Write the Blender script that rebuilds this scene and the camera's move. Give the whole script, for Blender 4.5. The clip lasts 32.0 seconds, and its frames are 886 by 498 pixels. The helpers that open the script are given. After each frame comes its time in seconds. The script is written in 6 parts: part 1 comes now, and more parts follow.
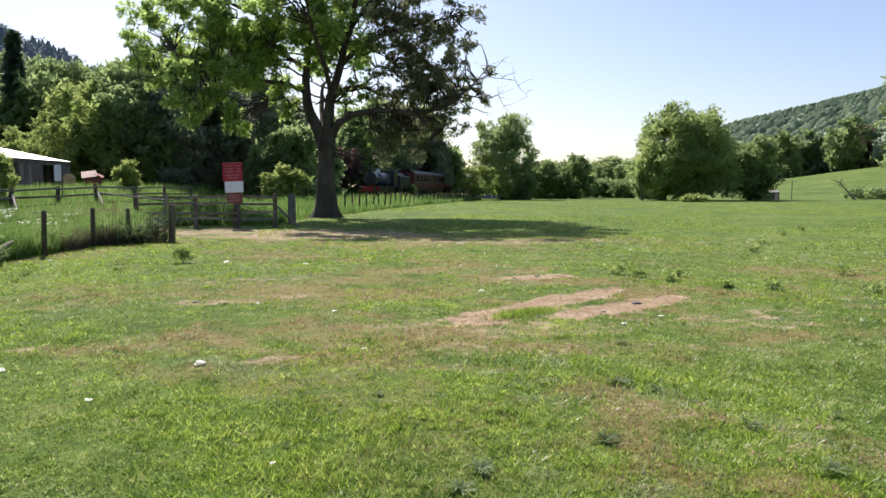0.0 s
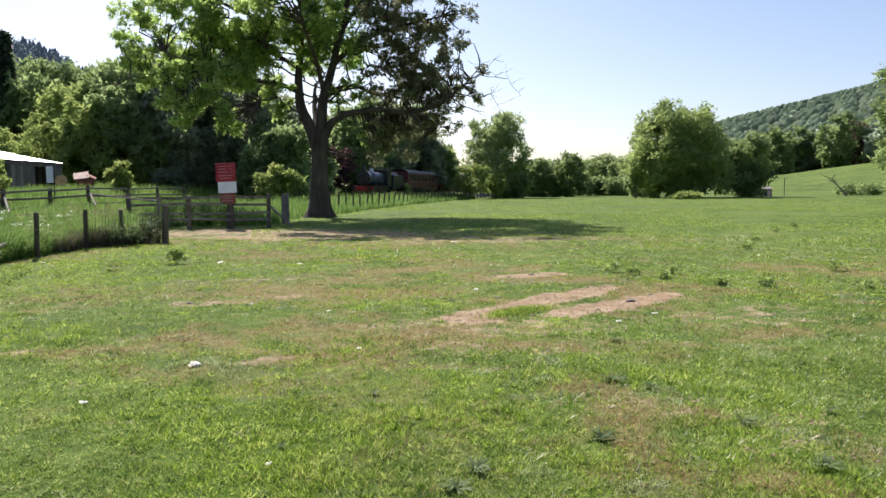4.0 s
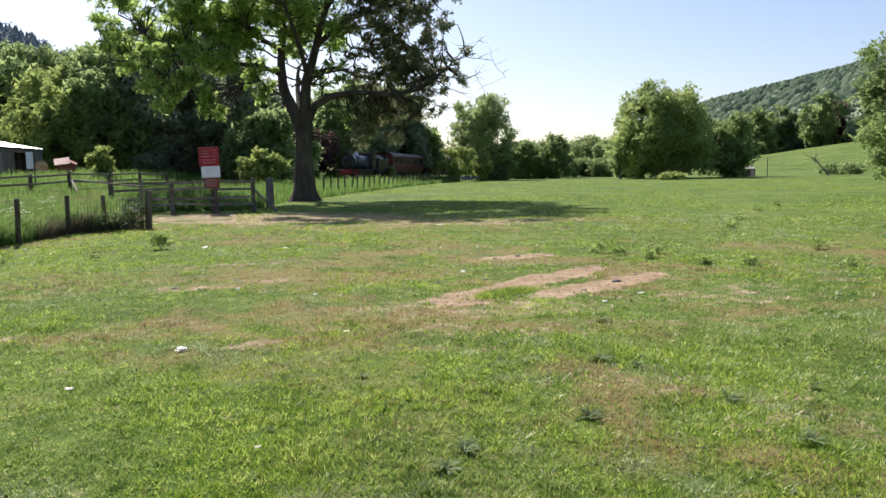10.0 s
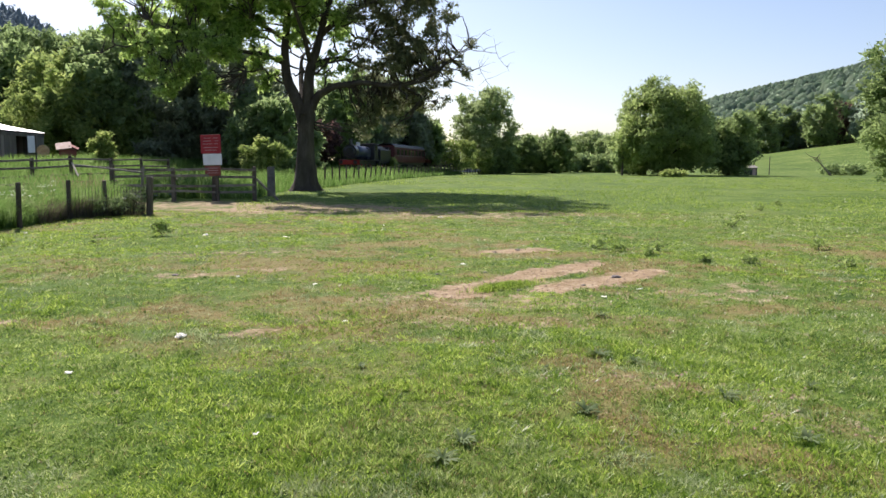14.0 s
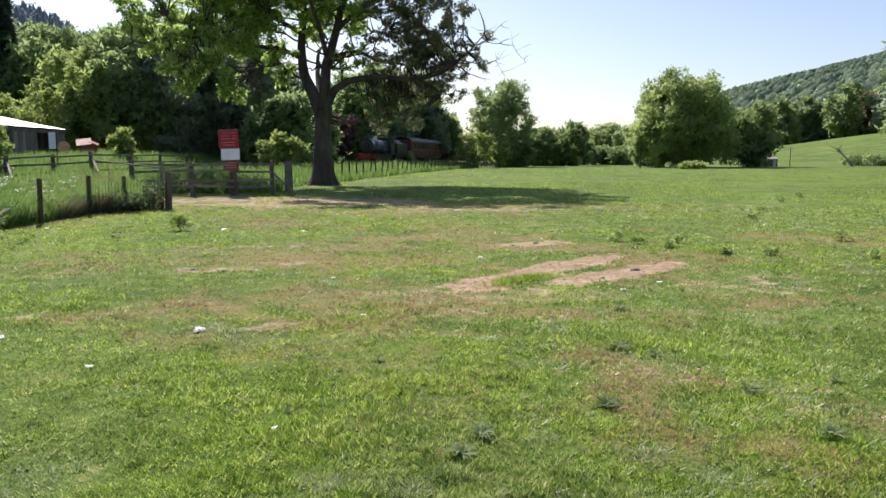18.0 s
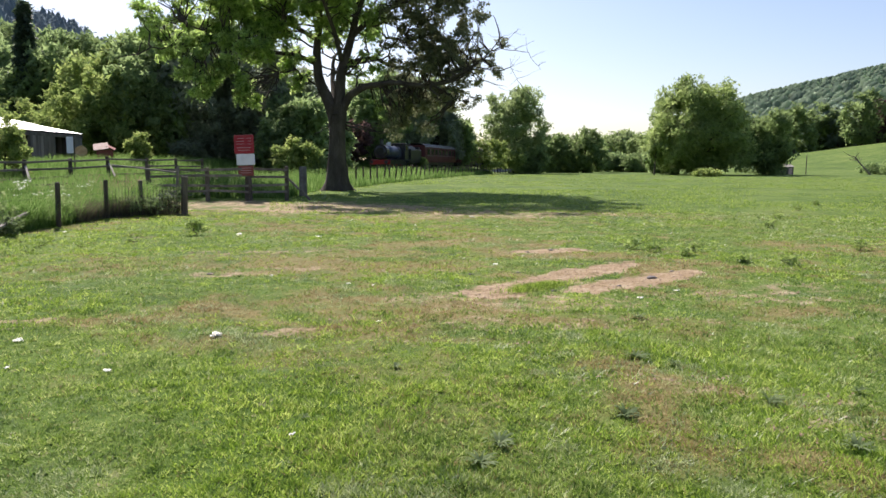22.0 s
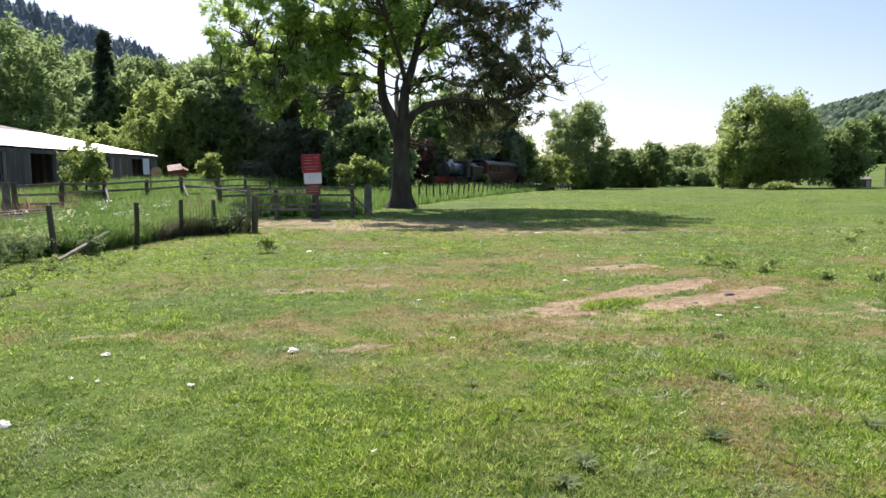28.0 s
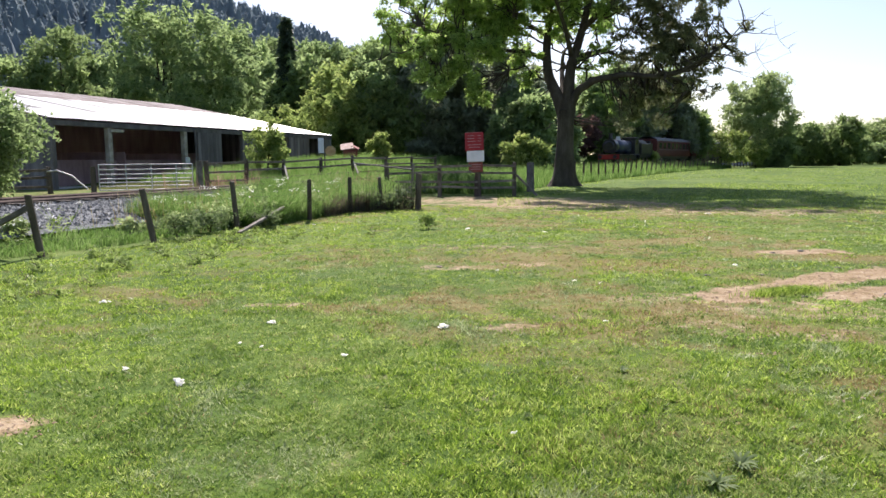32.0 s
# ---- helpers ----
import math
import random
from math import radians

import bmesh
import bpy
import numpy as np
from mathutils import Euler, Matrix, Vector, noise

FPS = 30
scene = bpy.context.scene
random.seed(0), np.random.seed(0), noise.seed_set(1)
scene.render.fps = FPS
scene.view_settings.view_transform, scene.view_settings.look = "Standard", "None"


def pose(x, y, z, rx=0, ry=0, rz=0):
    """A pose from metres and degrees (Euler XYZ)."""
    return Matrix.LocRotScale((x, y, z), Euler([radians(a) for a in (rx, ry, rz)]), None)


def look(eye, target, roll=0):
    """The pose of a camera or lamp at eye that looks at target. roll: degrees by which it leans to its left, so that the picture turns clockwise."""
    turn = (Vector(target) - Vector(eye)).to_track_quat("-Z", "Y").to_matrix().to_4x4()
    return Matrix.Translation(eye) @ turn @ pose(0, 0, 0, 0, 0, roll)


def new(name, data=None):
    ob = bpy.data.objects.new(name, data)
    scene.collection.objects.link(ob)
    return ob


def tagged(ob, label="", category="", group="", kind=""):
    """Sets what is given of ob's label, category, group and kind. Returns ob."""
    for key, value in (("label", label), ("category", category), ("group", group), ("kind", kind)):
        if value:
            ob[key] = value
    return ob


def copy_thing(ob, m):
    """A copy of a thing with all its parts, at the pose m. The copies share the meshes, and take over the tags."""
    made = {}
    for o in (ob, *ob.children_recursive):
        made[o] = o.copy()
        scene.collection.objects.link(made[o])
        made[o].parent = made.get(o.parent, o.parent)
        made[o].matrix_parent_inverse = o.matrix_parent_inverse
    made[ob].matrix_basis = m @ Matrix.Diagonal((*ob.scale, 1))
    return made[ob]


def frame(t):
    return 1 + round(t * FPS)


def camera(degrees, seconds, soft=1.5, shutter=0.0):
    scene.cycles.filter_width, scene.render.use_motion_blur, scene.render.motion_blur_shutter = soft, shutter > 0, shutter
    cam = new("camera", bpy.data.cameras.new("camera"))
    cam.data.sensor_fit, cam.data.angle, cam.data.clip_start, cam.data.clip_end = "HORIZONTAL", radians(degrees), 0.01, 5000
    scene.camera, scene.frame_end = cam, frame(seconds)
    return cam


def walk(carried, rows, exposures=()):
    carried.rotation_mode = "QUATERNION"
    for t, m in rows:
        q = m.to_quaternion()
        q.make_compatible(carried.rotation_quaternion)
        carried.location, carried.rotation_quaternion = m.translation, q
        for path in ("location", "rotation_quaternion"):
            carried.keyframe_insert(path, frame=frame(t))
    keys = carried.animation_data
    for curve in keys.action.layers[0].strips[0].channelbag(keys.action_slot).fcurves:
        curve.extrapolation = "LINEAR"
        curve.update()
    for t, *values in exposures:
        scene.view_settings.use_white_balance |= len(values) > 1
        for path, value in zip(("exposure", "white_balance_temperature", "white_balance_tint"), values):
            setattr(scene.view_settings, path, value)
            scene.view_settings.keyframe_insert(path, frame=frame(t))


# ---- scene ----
cam = camera(61.5, 32.0, soft=1.5)

PATH = [
    (0, (-0.017, -0.06, 1.602), (-0.015, 1.934, 1.446), 0.0),
    (0.5, (-0.017, -0.062, 1.598), (-0.017, 1.932, 1.443), -0.2),
    (1, (-0.015, -0.047, 1.598), (-0.017, 1.947, 1.435), -0.2),
    (1.5, (-0.02, -0.058, 1.599), (-0.02, 1.935, 1.431), -0.2),
    (2, (-0.018, -0.053, 1.599), (-0.012, 1.939, 1.423), 0.1),
    (2.5, (-0.019, -0.062, 1.599), (-0.005, 1.931, 1.424), 0.0),
    (3, (-0.02, -0.062, 1.6), (-0.002, 1.931, 1.435), -0.1),
    (3.5, (-0.019, -0.067, 1.606), (-0.001, 1.926, 1.449), -0.4),
    (5.5, (-0.013, -0.062, 1.603), (0.005, 1.929, 1.417), -0.3),
    (6, (-0.017, -0.062, 1.599), (0.011, 1.928, 1.4), -0.1),
    (6.5, (-0.019, -0.052, 1.596), (0.015, 1.937, 1.39), -0.1),
    (7, (-0.016, -0.055, 1.595), (0.033, 1.934, 1.386), -0.3),
    (7.5, (-0.012, -0.059, 1.592), (0.049, 1.929, 1.383), -0.3),
    (8, (-0.014, -0.053, 1.588), (0.062, 1.934, 1.373), -0.4),
    (8.5, (-0.019, -0.058, 1.589), (0.055, 1.928, 1.366), -0.4),
    (9, (-0.02, -0.053, 1.59), (0.05, 1.933, 1.368), -0.6),
    (9.5, (-0.025, -0.056, 1.593), (0.04, 1.932, 1.383), -0.7),
    (10, (-0.025, -0.053, 1.594), (0.03, 1.935, 1.389), -0.9),
    (10.5, (-0.031, -0.061, 1.595), (0.027, 1.928, 1.395), -0.8),
    (11, (-0.024, -0.061, 1.593), (0.045, 1.928, 1.389), -0.1),
    (11.5, (-0.024, -0.057, 1.584), (0.045, 1.928, 1.352), 0.2),
    (12, (-0.033, -0.04, 1.589), (0.027, 1.947, 1.367), 0.5),
    (12.5, (-0.036, -0.049, 1.587), (0.02, 1.937, 1.363), 0.4),
    (13, (-0.038, -0.053, 1.588), (0.018, 1.933, 1.364), 0.5),
    (13.5, (-0.033, -0.061, 1.593), (0.033, 1.925, 1.369), 0.5),
    (14, (-0.031, -0.069, 1.594), (0.024, 1.917, 1.369), 0.3),
    (14.5, (-0.037, -0.059, 1.584), (0.004, 1.928, 1.357), 0.3),
    (16.5, (-0.025, -0.05, 1.582), (0.01, 1.936, 1.345), -0.2),
    (17, (-0.025, -0.046, 1.586), (-0.002, 1.94, 1.345), 0.0),
    (17.5, (-0.029, -0.029, 1.583), (-0.013, 1.956, 1.342), 0.0),
    (18, (-0.035, -0.033, 1.584), (-0.026, 1.952, 1.342), -0.1),
    (18.5, (-0.035, -0.019, 1.587), (-0.024, 1.966, 1.344), -0.1),
    (19, (-0.046, -0.008, 1.581), (-0.052, 1.976, 1.335), -0.0),
    (19.5, (-0.052, -0.017, 1.585), (-0.066, 1.968, 1.341), -0.1),
    (20, (-0.061, -0.005, 1.585), (-0.075, 1.981, 1.348), -0.2),
    (20.5, (-0.064, -0.005, 1.584), (-0.089, 1.983, 1.362), -0.3),
    (21, (-0.074, -0.014, 1.586), (-0.104, 1.973, 1.367), 0.1),
    (21.5, (-0.07, -0.023, 1.59), (-0.093, 1.965, 1.37), 0.2),
    (22, (-0.074, -0.013, 1.588), (-0.099, 1.974, 1.362), 0.2),
    (22.5, (-0.068, -0.023, 1.595), (-0.114, 1.965, 1.386), -0.0),
    (23, (-0.057, -0.03, 1.596), (-0.11, 1.959, 1.396), -0.3),
    (23.5, (-0.052, -0.025, 1.591), (-0.117, 1.964, 1.393), -0.3),
    (24, (-0.055, -0.039, 1.594), (-0.139, 1.951, 1.408), -0.4),
    (24.5, (-0.061, -0.026, 1.593), (-0.151, 1.964, 1.412), -0.5),
    (25, (-0.072, -0.02, 1.598), (-0.176, 1.969, 1.423), -0.4),
    (25.5, (-0.082, -0.02, 1.594), (-0.2, 1.969, 1.429), -0.7),
    (27.5, (-0.141, 0.003, 1.587), (-0.323, 1.986, 1.405), -0.6),
    (28, (-0.19, 0.009, 1.583), (-0.38, 1.992, 1.402), -0.5),
    (28.5, (-0.213, 0.018, 1.59), (-0.422, 1.998, 1.41), 0.3),
    (29, (-0.173, 0.021, 1.588), (-0.46, 1.993, 1.42), 0.1),
    (29.5, (-0.142, 0.051, 1.589), (-0.462, 2.017, 1.412), -0.2),
    (30, (-0.117, 0.097, 1.594), (-0.525, 2.047, 1.426), -0.4),
    (30.5, (-0.089, 0.107, 1.597), (-0.557, 2.044, 1.431), -1.5),
    (31, (-0.049, 0.148, 1.581), (-0.573, 2.065, 1.362), -1.3),
    (31.5, (-0.069, 0.132, 1.589), (-0.641, 2.036, 1.373), -2.3),
    (32, (-0.104, 0.133, 1.573), (-0.72, 2.022, 1.338), -0.6),
]
walk(cam, [(t, look(eye, aim, roll)) for t, eye, aim, roll in PATH], exposures=[(0, 0.55, 6400, 20), (25.5, 0.56, 6400, 20), (28, 0.63, 6400, 20), (30, 0.71, 6400, 20), (32, 0.71, 6400, 20)])

# ---- world and sun ----
SUN_AZ, SUN_EL = -24.0, 44.0          # degrees: bearing from +y (right is positive), height
world = bpy.data.worlds.new("sky")
scene.world = world
world.use_nodes = True
_n, _l = world.node_tree.nodes, world.node_tree.links
_sky = _n.new("ShaderNodeTexSky")
_sky.sky_type, _sky.sun_disc = "NISHITA", False
_sky.sun_elevation, _sky.sun_rotation = radians(SUN_EL), radians(SUN_AZ)
_sky.air_density, _sky.dust_density, _sky.ozone_density = 1.0, 1.0, 1.8
_n["Background"].inputs[1].default_value = 0.096
_l.new(_sky.outputs[0], _n["Background"].inputs[0])
_sun = bpy.data.lights.new("sun", "SUN")
_sun.energy, _sun.angle, _sun.color = 5.0, radians(0.55), (1.0, 0.95, 0.86)
_a, _e = radians(SUN_AZ), radians(SUN_EL)
_dir = Vector((math.sin(_a) * math.cos(_e), math.cos(_a) * math.cos(_e), math.sin(_e)))
new("sun", _sun).matrix_world = look(_dir * 300, (0, 0, 0))

# ---- number helpers ----
RNG = np.random.default_rng(7)


def smooth(a, b, x):
    t = np.clip((x - a) / (b - a), 0, 1)
    return t * t * (3 - 2 * t)


def vnoise(x, y, size, seed=0):
    """Smooth value noise, 0 to 1, with cells of that size."""
    x, y = np.asarray(x, float) / size + seed * 17.3, np.asarray(y, float) / size + seed * 9.1
    ix, iy = np.floor(x), np.floor(y)
    fx, fy = x - ix, y - iy
    fx, fy = fx * fx * (3 - 2 * fx), fy * fy * (3 - 2 * fy)

    def h(i, j):
        v = np.sin(i * 127.1 + j * 311.7 + seed * 74.7) * 43758.5453
        return v - np.floor(v)
    a = h(ix, iy) * (1 - fx) + h(ix + 1, iy) * fx
    b = h(ix, iy + 1) * (1 - fx) + h(ix + 1, iy + 1) * fx
    return a * (1 - fy) + b * fy


def fbm(x, y, size, seed=0):
    return (vnoise(x, y, size, seed) + 0.5 * vnoise(x, y, size * 0.47, seed + 1) + 0.25 * vnoise(x, y, size * 0.21, seed + 2)) / 1.75


def track_x(y):
    """The railway's centre line."""
    y = np.clip(y, 0, 230)
    return -16.4 + 0.00100 * y * y


def terrain(x, y):
    x, y = np.asarray(x, float), np.asarray(y, float)
    r, b = np.hypot(x, y), np.degrees(np.arctan2(x, y))
    z = 0.05 * (fbm(x, y, 3.0, 3) - 0.5) * smooth(3, 8, r) + (0.07 * (fbm(x, y, 0.8, 5) - 0.5) + 0.03 * (fbm(x, y, 0.22, 7) - 0.5)) * smooth(34, 22, r)
    d = x - track_x(y)
    near = 1 - smooth(190, 260, y)
    bed = 0.42 * (1 - smooth(2.4, 4.6, d)) * near
    bank = 1.2 * smooth(-3.2, -8.5, d) * smooth(27, 50, y) * (1 - smooth(120, 220, y))
    z = z + bed + bank
    # right-hand valley side: pasture slope, then a wooded hill
    a1 = np.interp(b, [12, 19, 24, 30, 40, 60, 100, 130], [0, 0.5, 6.6, 11.5, 19, 24, 18, 0])
    t1 = np.interp(b, [9, 13, 17, 21.5, 27, 33, 45, 70, 100, 140], [0, 10, 45, 70, 87, 106, 142, 157, 100, 0])
    z = z + a1 * smooth(165, 370, r) + np.maximum(t1 - a1, 0) * smooth(370, 900, r)
    # left-hand valley side
    t2 = np.interp(b, [-150, -100, -60, -40, -34, -27, -20, -14, -7], [0, 90, 128, 134, 124, 96, 56, 22, 0])
    z = z + t2 * (0.1 * smooth(95, 190, r) + 0.9 * smooth(190, 700, r))
    return z


def ground_z(x, y):
    return float(terrain(np.array([x]), np.array([y]))[0])


# worn and bare places in the turf: x, y, half length, half width, turn, strength
BARE = [
    (1.65, 10.65, 2.1, 0.38, 50, 0.95), (2.55, 10.1, 1.9, 0.36, 42, 1.0), (0.4, 9.1, 0.65, 0.5, 38, 0.9), (-0.3, 8.5, 0.7, 0.35, 25, 0.36), (0.9, 7.4, 1.5, 0.3, 5, 0.3), (3.6, 9.2, 1.2, 0.3, 8, 0.42), (0.0, 9.0, 1.0, 0.35, 30, 0.5), (1.0, 8.35, 1.7, 0.35, 6, 0.4), (4.6, 9.6, 1.3, 0.35, 10, 0.26),
    (1.82, 13.7, 0.85, 0.42, 4, 0.95), (-4.4, 27.6, 7.0, 3.3, -24, 0.66), (1.6, 23.8, 4.2, 1.7, 4, 0.5), (-8.6, 29.6, 2.6, 3.0, 20, 0.66), (-5.5, 25.9, 3.6, 1.5, -14, 0.72),
    (-3.5, 10.6, 0.8, 0.28, 10, 0.6), (-2.4, 11.2, 0.6, 0.22, 0, 0.5), (-4.3, 7.35, 0.45, 0.15, 10, 0.6), (-1.6, 6.95, 0.35, 0.13, 35, 0.65), (-1.2, 7.5, 0.35, 0.16, 20, 0.45),
    (2.45, 4.95, 0.5, 0.3, -20, 0.26), (1.9, 5.3, 0.5, 0.25, 10, 0.24), (1.15, 5.4, 0.35, 0.2, 10, 0.24), (2.1, 4.4, 0.4, 0.28, -15, 0.28), (2.6, 4.2, 0.4, 0.25, 10, 0.26), (1.6, 8.6, 1.6, 0.35, 8, 0.42), (-4.15, 3.35, 0.55, 0.3, 20, 0.75),
    (3.9, 8.6, 0.8, 0.3, 15, 0.4), (0.45, 6.5, 0.22, 0.08, 15, 0.5), (-3.2, 13.6, 1.6, 0.4, 12, 0.35),
]


def bareness(x, y):
    x, y = np.asarray(x, float), np.asarray(y, float)
    wob = 0.75 * (fbm(x, y, 0.9, 11) - 0.5) + 0.55 * (fbm(x, y, 0.28, 13) - 0.5)
    out = np.zeros_like(x)
    for cx, cy, rl, rw, turn, power in BARE:
        c, s = math.cos(radians(turn)), math.sin(radians(turn))
        u, v = ((x - cx) * c + (y - cy) * s) / rl, (-(x - cx) * s + (y - cy) * c) / rw
        q = np.hypot(u, v) + wob * 1.3
        out = np.maximum(out, power * (1 - smooth(0.55, 1.25, q)))
    return out


def dryness(x, y):
    """Straw-coloured, sun-dried turf, 0 to 1."""
    x, y = np.asarray(x, float), np.asarray(y, float)
    n, mid, fine = fbm(x + 0.5 * y, y * 1.6, 3.2, 21), fbm(x + 0.3 * y, y * 1.5, 0.9, 25), fbm(x, y, 0.3, 29)
    zone = np.exp(-(((y - 10.2 - 0.2 * x) / 4.8) ** 2)) + 1.1 * np.exp(-(((y - 4.9 + 0.15 * x) / 1.1) ** 2)) * smooth(0.4, 1.5, x)
    zone = zone * smooth(-9.0, -5.5, x) + 0.75 * smooth(12, 17, y) * (1 - smooth(25, 34, y)) * smooth(12, 3, x)
    zone = zone + 1.3 * np.exp(-(((y - 8.2 - 0.1 * x) / 0.8) ** 2)) * smooth(-2.5, -0.5, x)
    zone = np.clip(zone, 0.12, 1) * (1 - smooth(26, 40, y))
    return np.clip((0.4 * n + 0.4 * mid + 0.3 * fine - 0.60 + 0.11 * zone) * 5.5, 0, 0.8) * np.clip(zone * 1.2, 0, 1)


# ---- materials ----
def nodes_of(name):
    m = bpy.data.materials.new(name)
    m.use_nodes = True
    nt = m.node_tree
    return m, nt, nt.nodes, nt.links, nt.nodes["Principled BSDF"]


def ramp(nd, stops):
    r = nd.new("ShaderNodeValToRGB")
    el = r.color_ramp.elements
    while len(el) < len(stops):
        el.new(0.5)
    for e, (p, c) in zip(el, stops):
        e.position, e.color = p, (*c, 1)
    return r


def noise_node(nd, lk, size, vec, detail=4.0, rough=0.6):
    n = nd.new("ShaderNodeTexNoise")
    n.inputs["Scale"].default_value = 1.0 / size
    n.inputs["Detail"].default_value = detail
    n.inputs["Roughness"].default_value = rough
    lk.new(vec, n.inputs["Vector"])
    return n


def surface(name, c1, c2, c3, size=0.3, fine=0.02, rough=0.85, bump=0.5, depth=0.01, metal=0.0, stretch=(1, 1, 1), vary=0.0, spec=0.35):
    """Weathered solid material: stains at one size, grain at another, relief, and a shade that differs from piece to piece."""
    m, nt, nd, lk, bsdf = nodes_of(name)
    co = nd.new("ShaderNodeTexCoord")
    mp = nd.new("ShaderNodeMapping")
    mp.inputs["Scale"].default_value = stretch
    lk.new(co.outputs["Object"], mp.inputs[0])
    info = nd.new("ShaderNodeObjectInfo")
    off = nd.new("ShaderNodeVectorMath")
    off.operation = "ADD"
    mul = nd.new("ShaderNodeVectorMath")
    mul.operation = "SCALE"
    mul.inputs[3].default_value = 13.0
    lk.new(info.outputs["Random"], mul.inputs[0])
    lk.new(mp.outputs[0], off.inputs[0])
    lk.new(mul.outputs[0], off.inputs[1])
    big, small = noise_node(nd, lk, size, off.outputs[0]), noise_node(nd, lk, fine, off.outputs[0], 3)
    mix = nd.new("ShaderNodeMath")
    mix.operation = "MULTIPLY_ADD"
    lk.new(small.outputs[0], mix.inputs[0])
    mix.inputs[1].default_value = 0.45
    sub = nd.new("ShaderNodeMath")
    sub.operation = "MULTIPLY_ADD"
    lk.new(big.outputs[0], sub.inputs[0])
    sub.inputs[1].default_value = 1.3
    sub.inputs[2].default_value = -0.37
    lk.new(sub.outputs[0], mix.inputs[2])
    rp = ramp(nd, [(0.2, c1), (0.5, c2), (0.8, c3)])
    lk.new(mix.outputs[0], rp.inputs[0])
    out = rp.outputs[0]
    if vary:
        hs = nd.new("ShaderNodeHueSaturation")
        mr = nd.new("ShaderNodeMapRange")
        mr.inputs[3].default_value, mr.inputs[4].default_value = 1 - vary, 1 + vary
        lk.new(info.outputs["Random"], mr.inputs[0])
        lk.new(mr.outputs[0], hs.inputs["Value"])
        lk.new(out, hs.inputs["Color"])
        out = hs.outputs[0]
    lk.new(out, bsdf.inputs["Base Color"])
    bsdf.inputs["Roughness"].default_value, bsdf.inputs["Metallic"].default_value = rough, metal
    bsdf.inputs["Specular IOR Level"].default_value = spec
    bp = nd.new("ShaderNodeBump")
    bp.inputs["Strength"].default_value, bp.inputs["Distance"].default_value = bump, depth
    lk.new(mix.outputs[0], bp.inputs["Height"])
    lk.new(bp.outputs[0], bsdf.inputs["Normal"])
    return m


def foliage(name, dark, mid, light, through_light=0.4, patch=3.0, rough=0.55, grain=0.55, wide=0.0, spec=0.2, glow=1.6):
    """Leaves and blades: each its own shade, larger patches of lighter growth, light that passes through."""
    m, nt, nd, lk, bsdf = nodes_of(name)
    geo = nd.new("ShaderNodeNewGeometry")
    big = noise_node(nd, lk, patch, geo.outputs["Position"], 2)
    add = nd.new("ShaderNodeMath")
    add.operation = "MULTIPLY_ADD"
    lk.new(geo.outputs["Random Per Island"], add.inputs[0])
    add.inputs[1].default_value = grain
    sc = nd.new("ShaderNodeMath")
    sc.operation = "MULTIPLY_ADD"
    lk.new(big.outputs[0], sc.inputs[0])
    sc.inputs[1].default_value = 1.2
    sc.inputs[2].default_value = 0.5 - 0.6 - grain / 2
    tone = sc.outputs[0]
    if wide:
        far = noise_node(nd, lk, patch * 6.0, geo.outputs["Position"], 3)
        wd = nd.new("ShaderNodeMath")
        wd.operation = "MULTIPLY_ADD"
        lk.new(far.outputs[0], wd.inputs[0])
        wd.inputs[1].default_value = wide
        wd2 = nd.new("ShaderNodeMath")
        wd2.operation = "SUBTRACT"
        lk.new(tone, wd2.inputs[0])
        wd2.inputs[1].default_value = wide / 2
        lk.new(wd2.outputs[0], wd.inputs[2])
        tone = wd.outputs[0]
    lk.new(tone, add.inputs[2])
    rp = ramp(nd, [(0.1, dark), (0.5, mid), (0.9, light)])
    lk.new(add.outputs[0], rp.inputs[0])
    lk.new(rp.outputs[0], bsdf.inputs["Base Color"])
    bsdf.inputs["Roughness"].default_value = rough
    bsdf.inputs["Specular IOR Level"].default_value = spec
    tr = nd.new("ShaderNodeBsdfTranslucent")
    hs = nd.new("ShaderNodeHueSaturation")
    hs.inputs["Hue"].default_value, hs.inputs["Saturation"].default_value, hs.inputs["Value"].default_value = 0.497, 1.0, glow
    lk.new(rp.outputs[0], hs.inputs["Color"])
    lk.new(hs.outputs[0], tr.inputs[0])
    mx = nd.new("ShaderNodeMixShader")
    mx.inputs[0].default_value = through_light
    lk.new(bsdf.outputs[0], mx.inputs[1])
    lk.new(tr.outputs[0], mx.inputs[2])
    lk.new(mx.outputs[0], nd["Material Output"].inputs[0])
    return m


